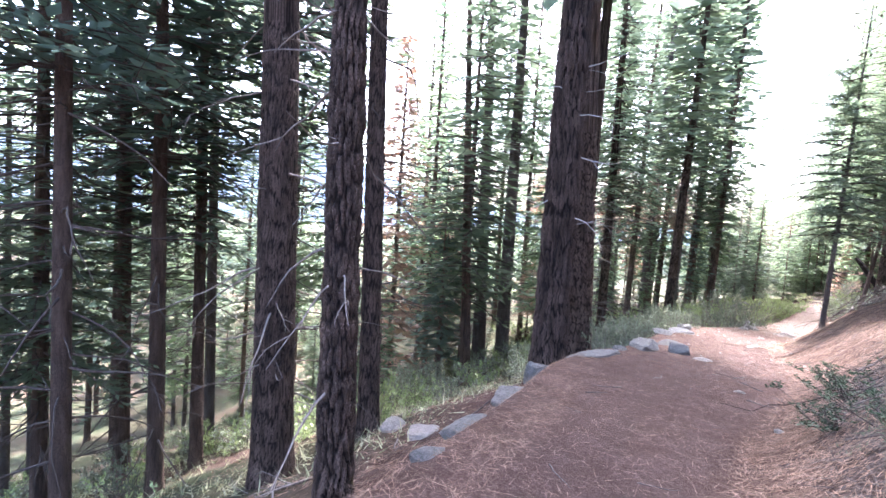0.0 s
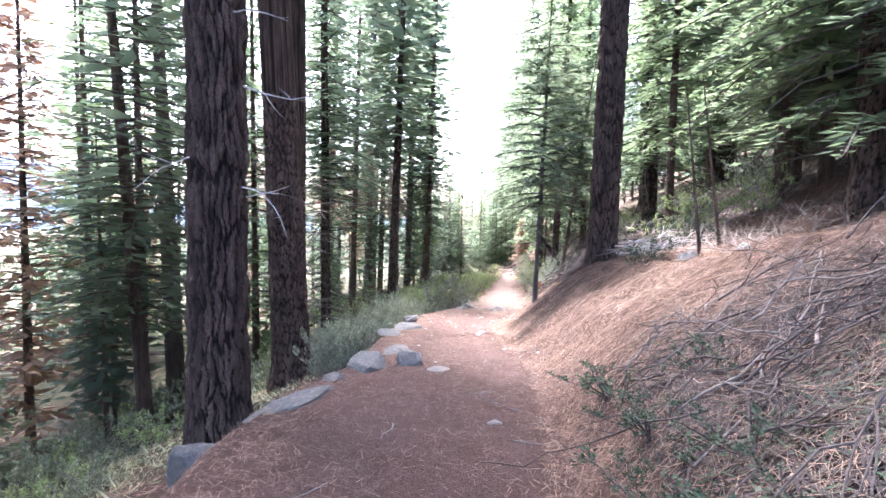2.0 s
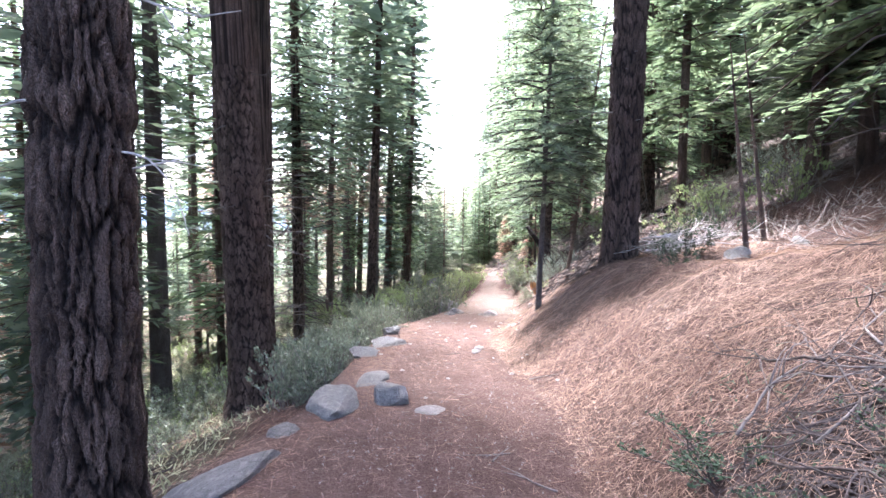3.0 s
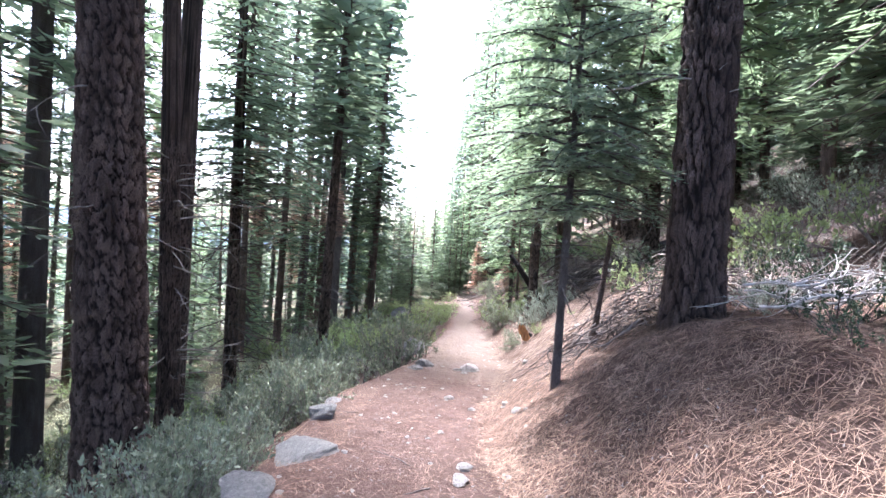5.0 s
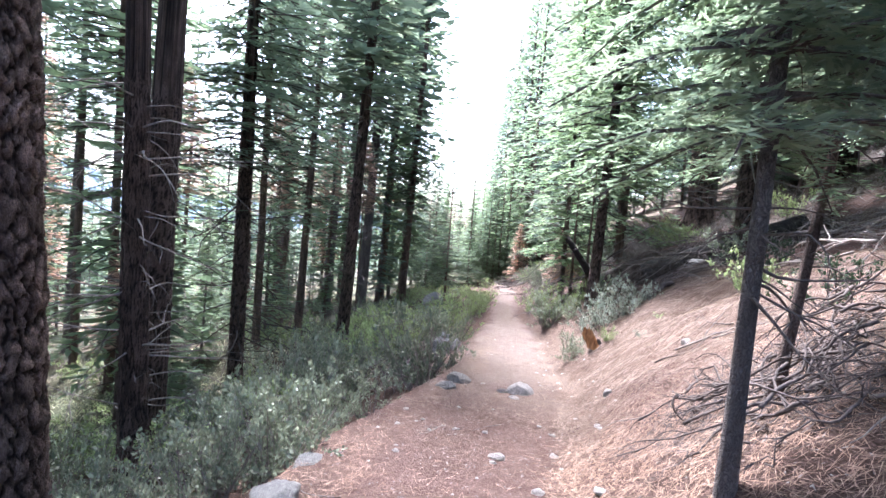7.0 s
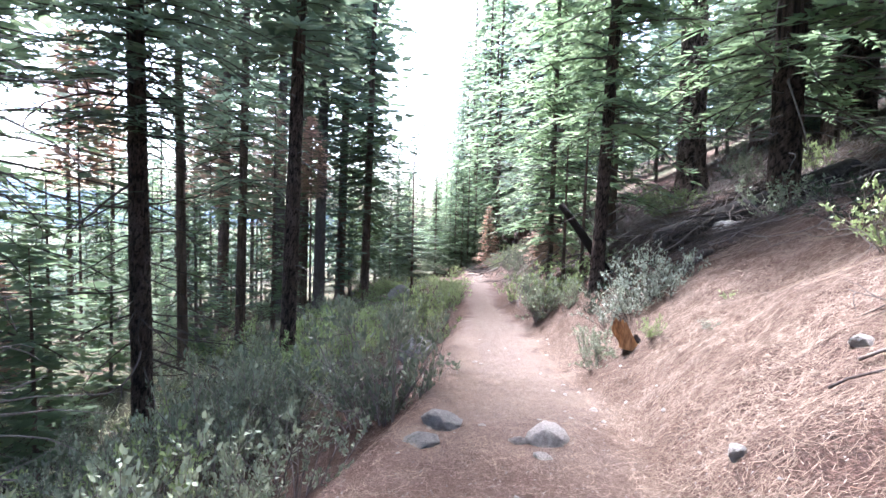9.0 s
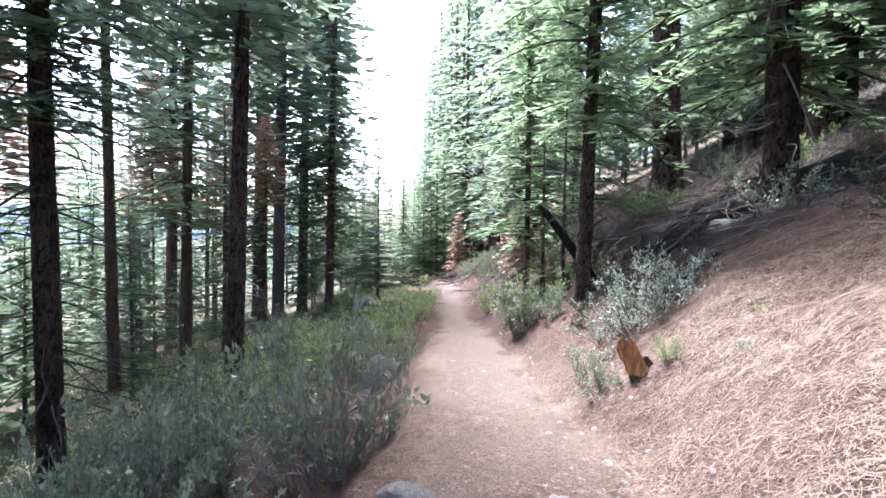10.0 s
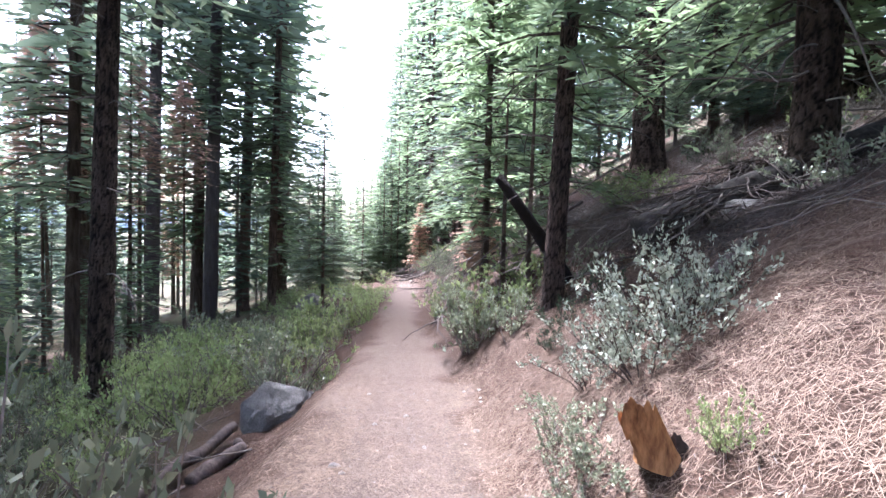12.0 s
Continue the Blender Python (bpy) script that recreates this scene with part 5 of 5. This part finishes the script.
for x, y, s, sz in ((1.24, 18.3, 0.16, 0.22), (1.95, 11.6, 0.35, 0.45), (2.15, 11.9, 0.3, 0.4), (2.0, 18.0, 0.18, 0.15), (1.55, 17.6, 0.16, 0.14)):
    shrub((BRIGHT[0], SILVER[1])[int(x * 10) % 2], x, y, s, sz, "small leafy green plant on the needle-covered bank", x * 3, "small plants", name="small_plant")

# ---- needle litter and undergrowth ----


def scatter(name, n, box, seed, length, width, mat, label, keep, stand=0.06, category="litter"):
    rng = np.random.default_rng(seed)
    x, y = rng.uniform(box[0], box[1], n), rng.uniform(box[2], box[3], n)
    rim = np.minimum(np.minimum(x - box[0], box[1] - x), np.minimum(y - box[2], box[3] - y))
    ok = rng.random(n) < keep(x, y) * np.clip(rim / 1.2 + 0.5 * fbm(x * 2, y * 2), 0, 1)
    x, y = x[ok], y[ok]
    z = ground_z(x, y)
    e = 0.08
    gx, gy = (ground_z(x + e, y) - z) / e, (ground_z(x, y + e) - z) / e
    a = rng.random(len(x)) * 6.283
    d = np.stack((np.cos(a), np.sin(a), gx * np.cos(a) + gy * np.sin(a) + rng.normal(0.02, stand, len(x))), 1)
    d /= np.linalg.norm(d, axis=1)[:, None]
    L = rng.uniform(*length, len(x))
    nrm = np.stack((-gx, -gy, np.ones(len(x))), 1) + rng.normal(0, 0.3, (len(x), 3))
    foot = np.stack((x, y, z + rng.uniform(0.002, 0.016, len(x))), 1)
    across = np.cross(d, nrm)
    across *= (width * rng.uniform(0.4, 0.8, len(x)) / (np.linalg.norm(across, axis=1) + 1e-9))[:, None]
    V = np.stack((foot - across, foot + across, foot + d * L[:, None]), 1).reshape(-1, 3)
    F = np.arange(len(V)).reshape(-1, 3)
    return tagged(mesh_object(name, V, F, mat), label, category, kind="stuff")


def on_slope(x, y):
    return np.where(x > right_edge(y) - 0.1, 1.0, np.where(x < left_edge(y) + 0.5, 0.8, 0.25)) * np.clip(0.75 + 1.6 * fbm(x * 1.3, y * 1.3), 0.15, 1)


scatter("fallen_needles", 340000, (-3.6, 3.6, -1.0, 14.8), 50, (0.07, 0.19), 0.003, NEEDLES, "fallen reddish pine needles on the slope and trail", lambda x, y: on_slope(x, y) * (1 - 0.45 * in_brush(x, y)) * np.where(x > right_edge(y) - 0.1, 1.0, 0.5))
scatter("fallen_needles", 260000, (-2.2, 4.6, 13.6, 23.5), 51, (0.05, 0.17), 0.0028, NEEDLES_PALE, "fallen tan pine needles on the slope and trail", lambda x, y: np.clip(on_slope(x, y) * 1.6, 0, 1) * np.clip((24.5 - y) / 5, 0.25, 1) * (1 - 0.8 * on_bank(x, y)))
scatter("dry_brush", 110000, (1.6, 14, 8, 38), 53, (0.2, 0.85), 0.011, TWIG, "tangled dry brush on the steep hillside", lambda x, y: np.clip((x - right_edge(y) - np.interp(y, [8, 12, 16, 19, 24, 30], [2.2, 1.9, 3.2, 4.6, 2.6, 1.4])) / 1.2, 0, 1) * np.clip(0.4 + 3 * fbm(x * 0.5, y * 0.5), 0, 1) * (1 - 0.7 * on_bank(x, y)), 0.55, "brush")
scatter("dry_brush", 42000, (-0.6, 3.0, 1.6, 7.8), 54, (0.08, 0.34), 0.0055, TWIG_DARK, "tangled dark twigs and needles on the slope", lambda x, y: in_brush(x, y) * np.clip(0.7 + 2 * fbm(x * 1.5, y * 1.5), 0.1, 1), 0.3, "brush")
scatter("dry_brush", 16000, (-0.4, 3.4, 11.6, 14.8), 59, (0.08, 0.35), 0.006, TWIG_DARK, "dark twigs heaped round the young firs", lambda x, y: in_tangle(x, y), 0.35, "brush")
# Debris on the bank, kept dark and dense partly as the firs' shade.
scatter("dry_brush", 48000, (2.6, 7.6, 19.4, 26.4), 57, (0.1, 0.5), 0.011, TWIG_DARK, "dark twigs and bark littering the bank", lambda x, y: on_bank(x, y) * np.clip(0.55 + 2.2 * fbm(x * 0.9, y * 0.9), 0.05, 1), 0.22, "brush")
scatter("fallen_needles", 60000, (-9, -2.2, 2, 16), 55, (0.08, 0.25), 0.009, NEEDLES, "fallen needles and bark on the slope below the trail", lambda x, y: np.clip((left_edge(y) - 0.1 - x) / 0.5, 0, 1) * np.clip(0.4 + 2 * fbm(x * 0.8, y * 0.8), 0, 1), 0.15)
scatter("fallen_boughs", 15000, (0.15, 2.2, 3.6, 7.4), 56, (0.04, 0.11), 0.009, BOUGH_GREEN, "dark green fallen fir boughs in the brush", lambda x, y: np.clip((x - right_edge(y) - 0.25) / 0.3, 0, 1) * np.clip(3.5 * fbm(x * 1.6 + 4, y * 1.6) + 0.25, 0, 1), 0.5, "brush")
scatter("bark_chips", 20000, (-2.6, 1.6, 6.0, 26.0), 60, (0.012, 0.045), 0.009, TWIG, "brown bark chips and twig bits on the trail", lambda x, y: np.where((x > left_edge(y)) & (x < right_edge(y) + 1.2), 1.0, 0.0) * np.clip(0.6 + 2 * fbm(x * 1.7, y * 1.7), 0.1, 1), 0.25)
scatter("undergrowth", 80000, (-16, -3.2, 3, 30), 52, (0.08, 0.3), 0.02, GRASS, "pale green undergrowth on the lower slope", lambda x, y: np.clip((left_edge(y) - 0.8 - x) / 2, 0, 1) * np.clip(0.4 + fbm(x * 0.6, y * 0.6) * 3, 0.05, 1), 0.9, "undergrowth")
